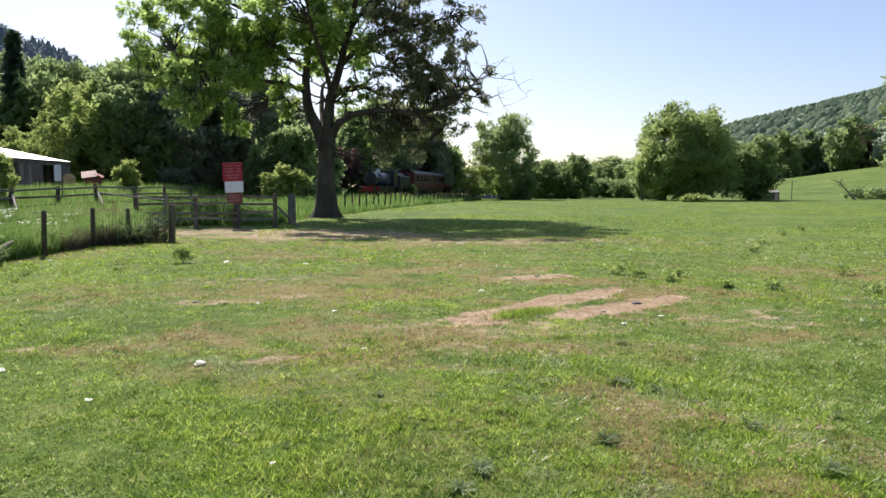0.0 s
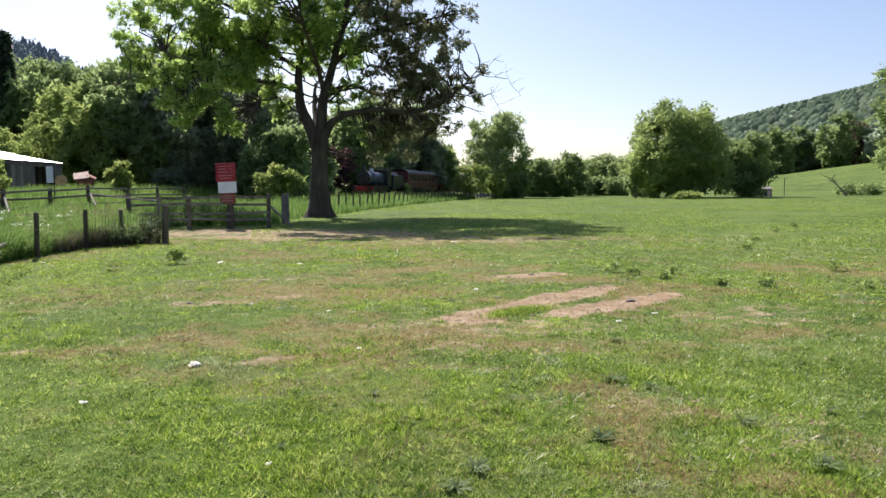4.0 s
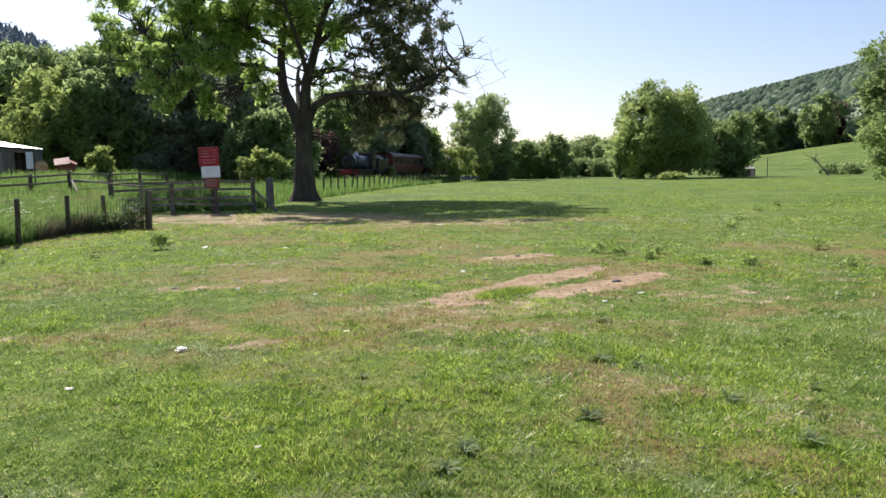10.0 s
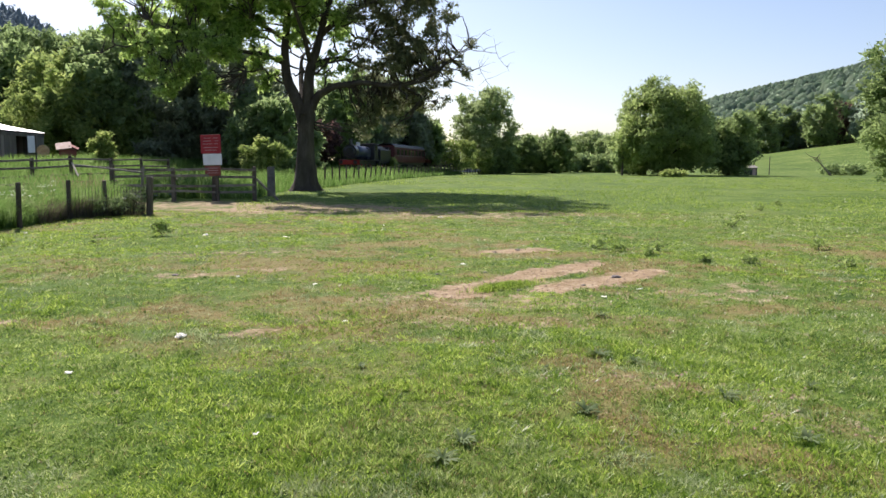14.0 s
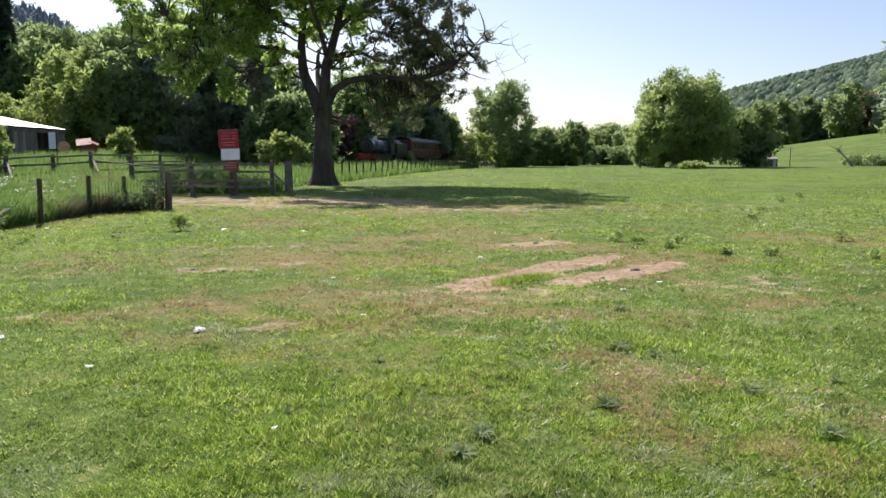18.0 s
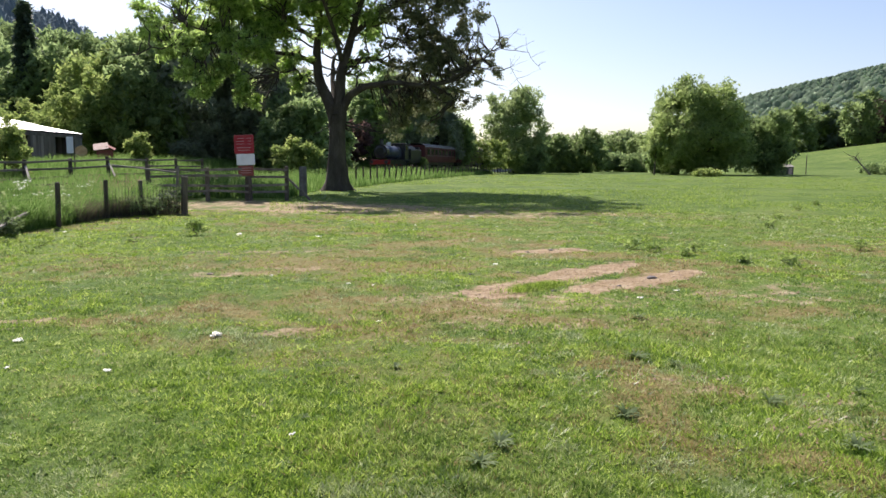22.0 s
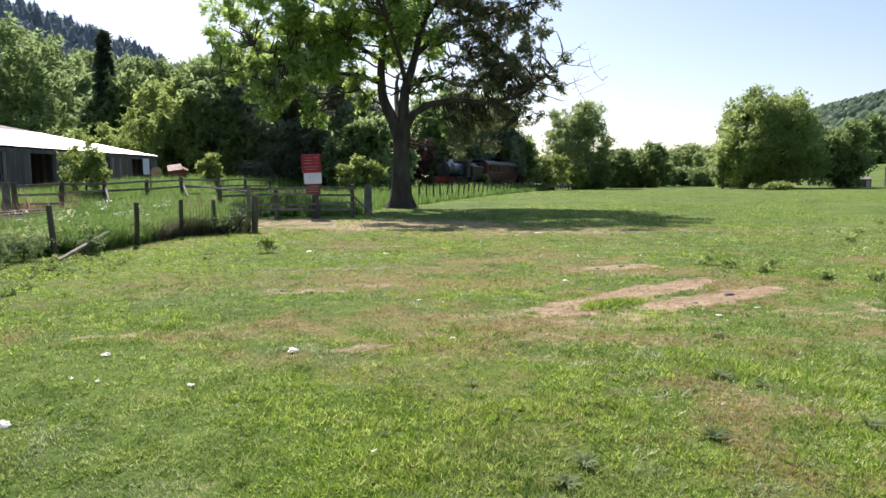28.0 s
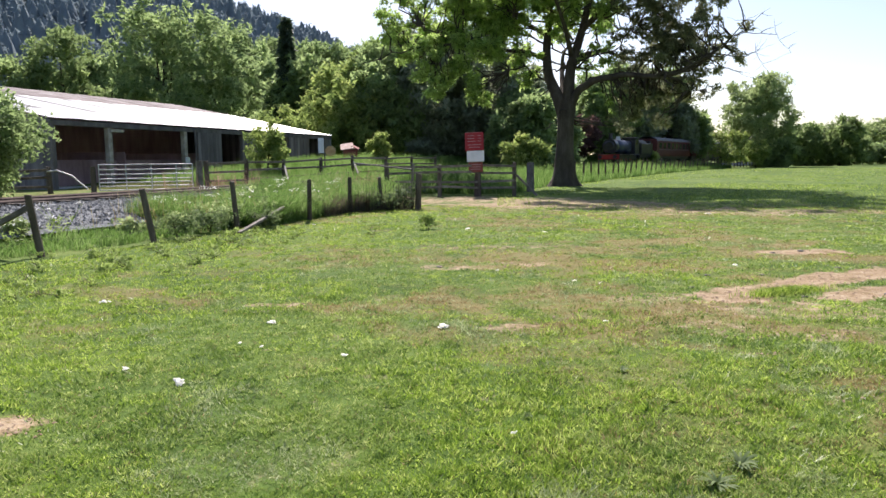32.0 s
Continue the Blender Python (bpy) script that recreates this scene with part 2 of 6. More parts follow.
def ground_material():
    m, nt, nd, lk, bsdf = nodes_of("turf_ground")
    geo = nd.new("ShaderNodeNewGeometry")
    pos = geo.outputs["Position"]
    n1, n2, n3 = noise_node(nd, lk, 0.05, pos, 5), noise_node(nd, lk, 1.6, pos, 9, 0.72), noise_node(nd, lk, 22.0, pos, 3)
    n4 = noise_node(nd, lk, 0.35, pos, 6, 0.7)
    n5 = noise_node(nd, lk, 6.0, pos, 4, 0.6)

    def attr(name):
        a = nd.new("ShaderNodeAttribute")
        a.attribute_name = name
        return a.outputs["Fac"]

    def mixc(fac, a, b):
        x = nd.new("ShaderNodeMix")
        x.data_type = "RGBA"
        lk.new(fac, x.inputs[0])
        lk.new(a, x.inputs[6])
        lk.new(b, x.inputs[7])
        return x.outputs[2]

    def maths(op, a, b, c=None):
        x = nd.new("ShaderNodeMath")
        x.operation = op
        for i, v in enumerate((a, b, c)):
            if v is None:
                continue
            if isinstance(v, (int, float)):
                x.inputs[i].default_value = v
            else:
                lk.new(v, x.inputs[i])
        return x.outputs[0]
    blend = maths("MULTIPLY_ADD", n1.outputs[0], 0.5, maths("MULTIPLY_ADD", n2.outputs[0], 1.7, maths("MULTIPLY_ADD", n5.outputs[0], 0.9, maths("MULTIPLY_ADD", n3.outputs[0], 0.6, -1.35))))
    green = ramp(nd, [(0.2, (0.05, 0.098, 0.014)), (0.5, (0.098, 0.162, 0.025)), (0.85, (0.17, 0.22, 0.052))])
    lk.new(blend, green.inputs[0])
    straw = ramp(nd, [(0.25, (0.145, 0.125, 0.045)), (0.55, (0.25, 0.195, 0.08)), (0.8, (0.355, 0.265, 0.132))])
    lk.new(n1.outputs[0], straw.inputs[0])
    soil = ramp(nd, [(0.25, (0.19, 0.125, 0.064)), (0.5, (0.35, 0.255, 0.15)), (0.8, (0.49, 0.40, 0.27))])
    lk.new(maths("MULTIPLY_ADD", n4.outputs[0], 1.3, maths("MULTIPLY_ADD", n1.outputs[0], 0.8, -0.55)), soil.inputs[0])
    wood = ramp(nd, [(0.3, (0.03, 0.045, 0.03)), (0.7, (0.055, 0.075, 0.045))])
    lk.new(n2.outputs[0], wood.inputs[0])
    c = mixc(attr("dry"), green.outputs[0], straw.outputs[0])
    jag = maths("MULTIPLY_ADD", maths("SUBTRACT", n4.outputs[0], 0.5), 2.7, attr("bare"))
    edge = nd.new("ShaderNodeMapRange")
    edge.inputs[1].default_value, edge.inputs[2].default_value = 0.25, 0.75
    lk.new(jag, edge.inputs[0])
    c = mixc(edge.outputs[0], c, soil.outputs[0])
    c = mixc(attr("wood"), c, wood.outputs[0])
    lk.new(c, bsdf.inputs["Base Color"])
    bsdf.inputs["Roughness"].default_value, bsdf.inputs["Specular IOR Level"].default_value = 0.95, 0.15
    bp = nd.new("ShaderNodeBump")
    bp.inputs["Strength"].default_value, bp.inputs["Distance"].default_value = 0.8, 0.05
    lk.new(maths("MULTIPLY_ADD", n1.outputs[0], 0.6, n2.outputs[0]), bp.inputs["Height"])
    lk.new(bp.outputs[0], bsdf.inputs["Normal"])
    return m


M = {
    "ground": ground_material(),
    "blade": foliage("grass_blade", (0.053, 0.108, 0.017), (0.175, 0.265, 0.042), (0.387, 0.441, 0.163), 0.45, 0.07, rough=0.4, grain=0.7, wide=1.3, spec=0.4),
    "lush": foliage("lush_blade", (0.064, 0.127, 0.013), (0.198, 0.299, 0.035), (0.396, 0.461, 0.127), 0.5, 0.07, rough=0.4, grain=0.7, wide=1.0, spec=0.4),
    "bleach": foliage("bleached_blade", (0.14, 0.19, 0.06), (0.30, 0.36, 0.155), (0.50, 0.54, 0.31), 0.35, 0.07, rough=0.42, grain=0.7, wide=0.7, spec=0.4),
    "straw": foliage("dry_blade", (0.17, 0.137, 0.052), (0.295, 0.23, 0.1), (0.435, 0.355, 0.185), 0.35, 0.6),
    "tall": foliage("tall_grass", (0.052, 0.109, 0.021), (0.103, 0.185, 0.042), (0.217, 0.294, 0.109), 0.62, 0.6, wide=0.6, glow=1.6),
    "deadstem": foliage("dead_brown_stem", (0.08, 0.068, 0.045), (0.135, 0.115, 0.078), (0.21, 0.18, 0.125), 0.3, 0.4, rough=0.9),
    "sorrel": foliage("reddish_seed_head", (0.2, 0.11, 0.085), (0.3, 0.18, 0.14), (0.4, 0.27, 0.21), 0.4, 0.4, rough=0.9),
    "rough": foliage("rough_bank_grass", (0.08, 0.105, 0.03), (0.165, 0.185, 0.065), (0.30, 0.29, 0.135), 0.4, 0.8, wide=0.9, glow=1.3),
    "thistle": foliage("thistle_leaf", (0.094, 0.140, 0.053), (0.150, 0.211, 0.082), (0.234, 0.290, 0.134), 0.42, 0.3, rough=0.7),
    "oak": foliage("wood_leaf", (0.109, 0.154, 0.064), (0.181, 0.248, 0.096), (0.273, 0.352, 0.133), 0.52, 3.0, grain=0.4, rough=0.75, spec=0.06),
    "greatleaf": foliage("field_tree_leaf", (0.106, 0.155, 0.051), (0.238, 0.330, 0.099), (0.392, 0.490, 0.161), 0.70, 0.8, glow=1.85, rough=0.75, spec=0.06),
    "leaf": foliage("fresh_leaf", (0.113, 0.162, 0.073), (0.193, 0.264, 0.107), (0.294, 0.372, 0.154), 0.6, 4.0, grain=0.4, glow=1.7, rough=0.75, spec=0.06),
    "pale": foliage("pale_leaf", (0.176, 0.234, 0.103), (0.260, 0.326, 0.143), (0.350, 0.413, 0.194), 0.58, 4.0, rough=0.75, spec=0.06),
    "dark": foliage("dark_leaf", (0.152, 0.176, 0.117), (0.209, 0.243, 0.153), (0.267, 0.308, 0.190), 0.6, 4.0, grain=0.3, glow=1.8, rough=0.75, spec=0.06),
    "shrub": foliage("shrub_leaf", (0.127, 0.188, 0.058), (0.220, 0.289, 0.084), (0.335, 0.385, 0.129), 0.55, 1.5, rough=0.75, spec=0.06),
    "copper": foliage("copper_leaf", (0.08, 0.05, 0.045), (0.12, 0.075, 0.065), (0.17, 0.105, 0.09), 0.38, 3.0, rough=0.75, spec=0.06),
    "needle": foliage("conifer_needle", (0.04, 0.062, 0.04), (0.06, 0.088, 0.05), (0.085, 0.115, 0.06), 0.3, 5.0),
    # paler, bluer base colours: distance haze is put into these far leaves
    "hazewood": foliage("hazy_wood_leaf", (0.178, 0.235, 0.175), (0.237, 0.306, 0.218), (0.298, 0.369, 0.254), 0.6, 40.0, rough=0.9, grain=0.7, spec=0.05),
    "hazepine": foliage("hazy_conifer_needle", (0.171, 0.215, 0.234), (0.194, 0.240, 0.260), (0.222, 0.273, 0.284), 0.25, 25.0, rough=0.9, grain=0.3, spec=0.05),
    "weed": foliage("weed_leaf", (0.13, 0.195, 0.05), (0.23, 0.31, 0.085), (0.35, 0.42, 0.15), 0.5, 0.4),
    "signwriting": surface("faded_sign_writing", (0.42, 0.25, 0.25), (0.5, 0.32, 0.32), (0.58, 0.4, 0.4), 0.3, 0.02, 0.6, 0.1, 0.001),
    "crumb": surface("dry_soil_crumb", (0.15, 0.10, 0.06), (0.27, 0.19, 0.125), (0.42, 0.32, 0.23), 0.05, 0.01, 0.95, 0.6, 0.004),
    "hilltree": foliage("hillside_tree_leaf", (0.171, 0.227, 0.090), (0.246, 0.315, 0.114), (0.330, 0.407, 0.150), 0.6, 9.0, rough=0.75, spec=0.06),
    # darker copy of the field tree's leaf: crown shade put into the colour
    "oakshade": foliage("shade_tree_leaf", (0.102, 0.114, 0.069), (0.165, 0.178, 0.098), (0.249, 0.259, 0.138), 0.5, 1.2, glow=1.8, rough=0.75, spec=0.06),
    "bark": surface("bark", (0.036, 0.027, 0.019), (0.066, 0.052, 0.038), (0.115, 0.095, 0.072), 0.5, 0.05, 0.95, 1.0, 0.05, stretch=(1, 1, 0.25)),
    "post": surface("weathered_post", (0.045, 0.036, 0.026), (0.10, 0.08, 0.058), (0.17, 0.145, 0.11), 0.25, 0.015, 0.9, 0.8, 0.01, stretch=(1, 1, 0.2), vary=0.25),
    "rail": surface("grey_timber", (0.09, 0.078, 0.062), (0.17, 0.15, 0.12), (0.28, 0.25, 0.21), 0.3, 0.015, 0.9, 0.7, 0.008, vary=0.2),
    "paletimber": surface("pale_timber", (0.24, 0.21, 0.17), (0.38, 0.34, 0.28), (0.52, 0.48, 0.42), 0.3, 0.015, 0.85, 0.5, 0.006),
    "barnwood": surface("barn_boards", (0.09, 0.083, 0.08), (0.175, 0.16, 0.155), (0.27, 0.25, 0.245), 0.5, 0.02, 0.9, 0.7, 0.008, stretch=(1, 1, 0.15), vary=0.3),
    "maroon": surface("old_red_oxide_boards", (0.30, 0.19, 0.19), (0.42, 0.28, 0.28), (0.52, 0.37, 0.36), 0.6, 0.03, 0.9, 0.5, 0.006, stretch=(1, 1, 0.2), vary=0.25),
    # kept pale so that the added barn floor throws light upwards
    "concrete": surface("bounce_concrete", (0.38, 0.36, 0.33), (0.5, 0.48, 0.44), (0.6, 0.57, 0.53), 1.2, 0.05, 0.9, 0.3, 0.01),
    "zinc": surface("galvanised_sheet", (0.40, 0.40, 0.41), (0.55, 0.55, 0.56), (0.68, 0.68, 0.68), 1.5, 0.05, 0.5, 0.2, 0.004, metal=0.15, vary=0.2, spec=0.4),
    "rusty": surface("rusted_sheet", (0.19, 0.155, 0.135), (0.30, 0.26, 0.24), (0.42, 0.39, 0.37), 0.8, 0.04, 0.9, 0.3, 0.004, vary=0.25, spec=0.15),
    "steel": surface("galvanised_tube", (0.36, 0.36, 0.36), (0.5, 0.5, 0.5), (0.62, 0.62, 0.62), 0.2, 0.01, 0.45, 0.2, 0.002, metal=0.5),
    "wire": surface("fence_wire", (0.05, 0.045, 0.04), (0.08, 0.075, 0.07), (0.12, 0.11, 0.10), 0.1, 0.01, 0.9, 0.1, 0.001, spec=0.1),
    "railsteel": surface("rusty_rail", (0.05, 0.035, 0.028), (0.085, 0.06, 0.048), (0.13, 0.095, 0.078), 0.3, 0.02, 0.9, 0.3, 0.002, spec=0.15),
    "ballast": surface("ballast_stone", (0.075, 0.083, 0.086), (0.165, 0.178, 0.182), (0.31, 0.328, 0.33), 0.12, 0.03, 0.9, 1.0, 0.04),
    "signred": surface("red_sign_paint", (0.26, 0.014, 0.022), (0.33, 0.02, 0.028), (0.38, 0.035, 0.04), 0.5, 0.02, 0.5, 0.1, 0.001),
    "signwhite": surface("white_sign_paint", (0.68, 0.69, 0.70), (0.78, 0.79, 0.8), (0.83, 0.83, 0.83), 0.4, 0.02, 0.5, 0.1, 0.001),
    "wool": foliage("white_wool", (0.78, 0.77, 0.73), (0.86, 0.85, 0.82), (0.9, 0.89, 0.87), 0.55, 0.05, rough=0.95),
    # for roof sheets added to let sunlight brighten the barn's inside
    "addedlight": foliage("added_translucent_sheet", (0.5, 0.5, 0.48), (0.55, 0.55, 0.53), (0.6, 0.6, 0.58), 0.6, 2.0, grain=0.1, glow=1.4),
    "stone": surface("field_stone", (0.12, 0.10, 0.09), (0.22, 0.19, 0.17), (0.34, 0.31, 0.28), 0.05, 0.01, 0.9, 0.8, 0.006),
    "orange": surface("sawn_log_end", (0.45, 0.25, 0.12), (0.58, 0.36, 0.2), (0.68, 0.47, 0.3), 0.2, 0.02, 0.8, 0.3, 0.003),
    "pinkroof": surface("faded_red_roof", (0.33, 0.19, 0.13), (0.45, 0.28, 0.21), (0.56, 0.38, 0.30), 0.4, 0.03, 0.7, 0.4, 0.004),
    "redboard": surface("dull_red_boards", (0.16, 0.045, 0.035), (0.24, 0.07, 0.05), (0.30, 0.11, 0.08), 0.4, 0.03, 0.8, 0.4, 0.004),
    "crimson": surface("crimson_coach_paint", (0.07, 0.014, 0.012), (0.105, 0.02, 0.017), (0.135, 0.032, 0.026), 1.0, 0.05, 0.5, 0.1, 0.001, spec=0.4),
    "coachroof": surface("grey_coach_roof", (0.14, 0.135, 0.13), (0.20, 0.195, 0.19), (0.26, 0.25, 0.245), 1.0, 0.05, 0.6, 0.2, 0.002),
    "black": surface("black_engine_paint", (0.012, 0.012, 0.014), (0.02, 0.02, 0.024), (0.035, 0.035, 0.04), 0.6, 0.03, 0.3, 0.1, 0.001, spec=0.5),
    "blue": surface("dark_blue_boiler_paint", (0.012, 0.018, 0.04), (0.02, 0.03, 0.062), (0.03, 0.045, 0.085), 0.6, 0.03, 0.42, 0.1, 0.001, spec=0.6),
    "bufferred": surface("red_buffer_beam", (0.20, 0.014, 0.012), (0.27, 0.02, 0.016), (0.32, 0.035, 0.028), 0.4, 0.02, 0.5, 0.1, 0.001),
    "darkglass": surface("dark_glass", (0.015, 0.017, 0.02), (0.02, 0.023, 0.027), (0.03, 0.033, 0.037), 0.5, 0.05, 0.08, 0.0, 0.001, spec=0.6),
}


# ---- mesh helpers ----
def mesh_np(name, verts, faces, material):
    """A mesh from arrays; all faces have as many corners."""
    verts, faces = np.asarray(verts, np.float32), np.asarray(faces, np.int32)
    me = bpy.data.meshes.new(name)
    n, k = faces.shape
    me.vertices.add(len(verts))
    me.vertices.foreach_set("co", verts.ravel())
    me.loops.add(n * k)
    me.loops.foreach_set("vertex_index", faces.ravel())
    me.polygons.add(n)
    me.polygons.foreach_set("loop_start", np.arange(0, n * k, k, dtype=np.int32))
    me.update(calc_edges=True)
    me.materials.append(M[material])
    return me


def thing(name, x, y, z, label, category, group="", kind="", rz=0.0):
    ob = new(name)
    ob.matrix_basis = pose(x, y, z, 0, 0, rz)
    return tagged(ob, label, category, group, kind)


def part(name, bm, material, parent, label="", smooth_faces=False):
    """Links a bmesh (or a mesh) as one mesh object under a thing or a part."""
    if isinstance(bm, bpy.types.Mesh):
        me = bm
    else:
        me = bpy.data.meshes.new(name)
        bm.to_mesh(me)
        bm.free()
        me.materials.append(M[material])
    if smooth_faces:
        me.polygons.foreach_set("use_smooth", np.ones(len(me.polygons), bool))
    ob = new(name, me)
    ob.parent = parent
    return tagged(ob, label)


def box(bm, size, m, bevel=0.0):
    geo = bmesh.ops.create_cube(bm, size=1.0, matrix=m @ Matrix.Diagonal((*size, 1)))
    if bevel:
        ed = list({e for v in geo["verts"] for e in v.link_edges})
        bmesh.ops.bevel(bm, geom=ed, offset=bevel, segments=1, affect="EDGES")


def boxed(size, m, bevel=0.0):
    bm = bmesh.new()
    box(bm, size, m, bevel)
    return bm


def beam_matrix(a, b):
    """Pose of a bar from a to b: its length runs along local z, its middle is the origin."""
    a, b = Vector(a), Vector(b)
    q = (b - a).to_track_quat("Z", "Y")
    return Matrix.LocRotScale((a + b) / 2, q, None), (b - a).length


def bar(a, b, w, h, bevel=0.006):
    m, ln = beam_matrix(a, b)
    return boxed((w, h, ln), m, bevel)


def tube_arrays(points, radii, sides=8):
    """A tapered tube along points."""
    p = np.asarray(points, float)
    n = len(p)
    t = np.gradient(p, axis=0)
    t /= np.linalg.norm(t, axis=1)[:, None] + 1e-9
    ref = np.where(np.abs(t[:, 2:3]) > 0.9, np.array([[1.0, 0, 0]]), np.array([[0, 0, 1.0]]))
    u = np.cross(t, ref)
    u /= np.linalg.norm(u, axis=1)[:, None]
    w = np.cross(t, u)
    a = np.linspace(0, 2 * np.pi, sides, endpoint=False)
    ring = u[:, None] * np.cos(a)[None, :, None] + w[:, None] * np.sin(a)[None, :, None]
    v = p[:, None] + ring * np.asarray(radii, float)[:, None, None]
    i = np.arange(n - 1)[:, None] * sides
    j = np.arange(sides)[None]
    k = (j + 1) % sides
    f = np.stack([i + j, i + k, i + sides + k, i + sides + j], -1).reshape(-1, 4)
    return v.reshape(-1, 3), f


def join_arrays(items):
    vs, fs, o = [], [], 0
    for v, f in items:
        vs.append(v)
        fs.append(f + o)
        o += len(v)
    return np.concatenate(vs), np.concatenate(fs)


def tube(name, points, radii, material, parent, sides=8, label=""):
    v, f = tube_arrays(points, radii, sides)
    return part(name, mesh_np(name, v, f, material), material, parent, label, True)


def leaf_arrays(c, size, droop=0.0, rng=RNG, tuft=5, up=0.75):
    """Small pointed leaves in tufts: the leaves of a tuft lie much the same way, most of them facing the sky."""
    m = max(1, len(c) // tuft)
    n = m * tuft
    base = np.repeat(c[:m], tuft, axis=0)
    face = rng.normal(size=(m, 3)) * 0.62
    face[:, 2] += up
    face = np.repeat(face, tuft, axis=0) + rng.normal(size=(n, 3)) * 0.28
    face /= np.linalg.norm(face, axis=1)[:, None]
    way = np.repeat(rng.normal(size=(m, 3)), tuft, axis=0) * 0.5 + rng.normal(size=(n, 3))
    way[:, 2] -= droop * 2
    a = way - face * np.sum(way * face, axis=1)[:, None]
    a /= np.linalg.norm(a, axis=1)[:, None] + 1e-9
    b = np.cross(a, face)
    s = (size * rng.uniform(0.65, 1.35, n))[:, None]
    p = base + a * s * rng.uniform(0.4, 1.8, n)[:, None] + rng.normal(size=(n, 3)) * size * 0.5
    v = np.stack([p - a * s - b * s * 0.5, p - a * s * 0.7 + b * s * 0.6, p + a * s * 1.1], 1).reshape(-1, 3)
    return v, np.arange(n * 3).reshape(-1, 3)


def clump_points(centres, radii, count, flat=0.75, rng=RNG):
    """Points that fill clumps of leaves, denser towards their outside."""
    out = []
    for c, r in zip(centres, radii):
        k = max(6, int(count * (r / np.mean(radii)) ** 2))
        d = rng.normal(size=(k, 3))
        d /= np.linalg.norm(d, axis=1)[:, None]
        q = r * rng.uniform(0.1, 1.0, k) ** 0.6 * rng.uniform(0.7, 1.3, k)
        p = d * q[:, None]
        p[:, 2] *= flat
        out.append(np.asarray(c) + p)
    return rng.permutation(np.concatenate(out))


def wiggle(a, b, n, amount, rng=RNG, sag=0.0):
    t = np.linspace(0, 1, n)[:, None]
    a, b = np.asarray(a, float), np.asarray(b, float)
    p = a + (b - a) * t
    off = np.cumsum(rng.normal(size=(n, 3)) * amount, axis=0)
    off -= off[0] + (off[-1] - off[0]) * t
    p += off
    p[:, 2] -= sag * 4 * t[:, 0] * (1 - t[:, 0]) - 0
    return p


def crown_centres(n, rx, ry, z0, z1, rng, hollow=0.35, low_wide=0.0):
    """Clump centres spread over an uneven egg between z0 and z1."""
    d = rng.normal(size=(n, 3))
    d /= np.linalg.norm(d, axis=1)[:, None]
    d /= (np.sum(np.abs(d) ** 3, axis=1) ** (1 / 3))[:, None] ** 0.7
    q = rng.uniform(hollow, 1.0, n) ** 0.6
    lump = 0.95 + 0.16 * np.sin(d[:, 0] * 4.1 + rng.uniform(0, 6)) * np.cos(d[:, 1] * 3.3 + rng.uniform(0, 6)) + 0.08 * np.sin(d[:, 2] * 6 + rng.uniform(0, 6))
    q = q * lump
    zc, rz = (z0 + z1) / 2, (z1 - z0) / 2
    w = 1 + low_wide * np.clip(-d[:, 2], 0, 1)
    return np.stack([d[:, 0] * q * rx * w, d[:, 1] * q * ry * w, zc + d[:, 2] * q * rz], 1)


def tree(name, x, y, height, rx, label, leaf="leaf", category="tree", z0=None, ry=None, clumps=70, per=170, leaf_size=0.22, clump_r=None,
         trunk_r=None, seed=1, group="", base=None, low_wide=0.0, hollow=0.35, limbs=5, sink=0.15):
    rng = np.random.default_rng(seed)
    zb = ground_z(x, y) - sink if base is None else base
    th = thing(name, x, y, zb, label, category, group)
    ry = ry or rx
    z0 = height * 0.25 if z0 is None else z0
    cr = clump_r or 0.26 * rx
    cen = crown_centres(clumps, rx - cr * 0.6, ry - cr * 0.6, z0 + cr * 0.4, height - cr * 0.5, rng, hollow, low_wide)
    rad = cr * rng.uniform(0.65, 1.3, clumps)
    v, f = leaf_arrays(clump_points(cen, rad, per, 0.8, rng), leaf_size, 0.1, rng, 5, 0.4)
    part("crown", mesh_np("crown", v, f, leaf), leaf, th)
    tr = trunk_r or max(0.06, height * 0.022)
    top = height * 0.72
    pts = wiggle((0, 0, 0), (rng.uniform(-.3, .3), rng.uniform(-.3, .3), top), 9, 0.06 * tr * 4, rng)
    rr = tr * np.array([1.55, 1.12, 1.0, 0.92, 0.8, 0.66, 0.5, 0.34, 0.15])
    tube("trunk", pts, rr, "bark", th, 9)
    for i in range(limbs):
        s = pts[2 + i % 5]
        e = cen[rng.integers(len(cen))]
        tube("limb", wiggle(s, e, 6, 0.12, rng), tr * np.linspace(0.45, 0.08, 6), "bark", th, 6)
    return th


def conifer(name, x, y, height, r, label, leaf="needle", seed=1, group="", per=6500, leaf_size=0.3):
    rng = np.random.default_rng(seed)
    th = thing(name, x, y, ground_z(x, y) - 0.2, label, "conifer", group)
    h = height * rng.uniform(0.06, 1, per) ** 0.8
    tier = 0.82 + 0.18 * np.sin(h * 5.2)
    a = rng.uniform(0, 2 * np.pi, per)
    q = r * np.clip(1.02 - h / height, 0.02, 1) ** 0.85 * tier * rng.uniform(0.3, 1, per) ** 0.5 * (0.85 + 0.25 * np.sin(a * 3 + h))
    c = np.stack([q * np.cos(a), q * np.sin(a), h - 0.25 * q], 1)
    v, f = leaf_arrays(c, leaf_size, 0.4, rng)
    part("crown", mesh_np("crown", v, f, leaf), leaf, th)
    tube("trunk", [(0, 0, 0), (0, 0, height * 0.5), (0, 0, height * 0.97)], [height * 0.02, height * 0.012, 0.02], "bark", th, 7)
    return th


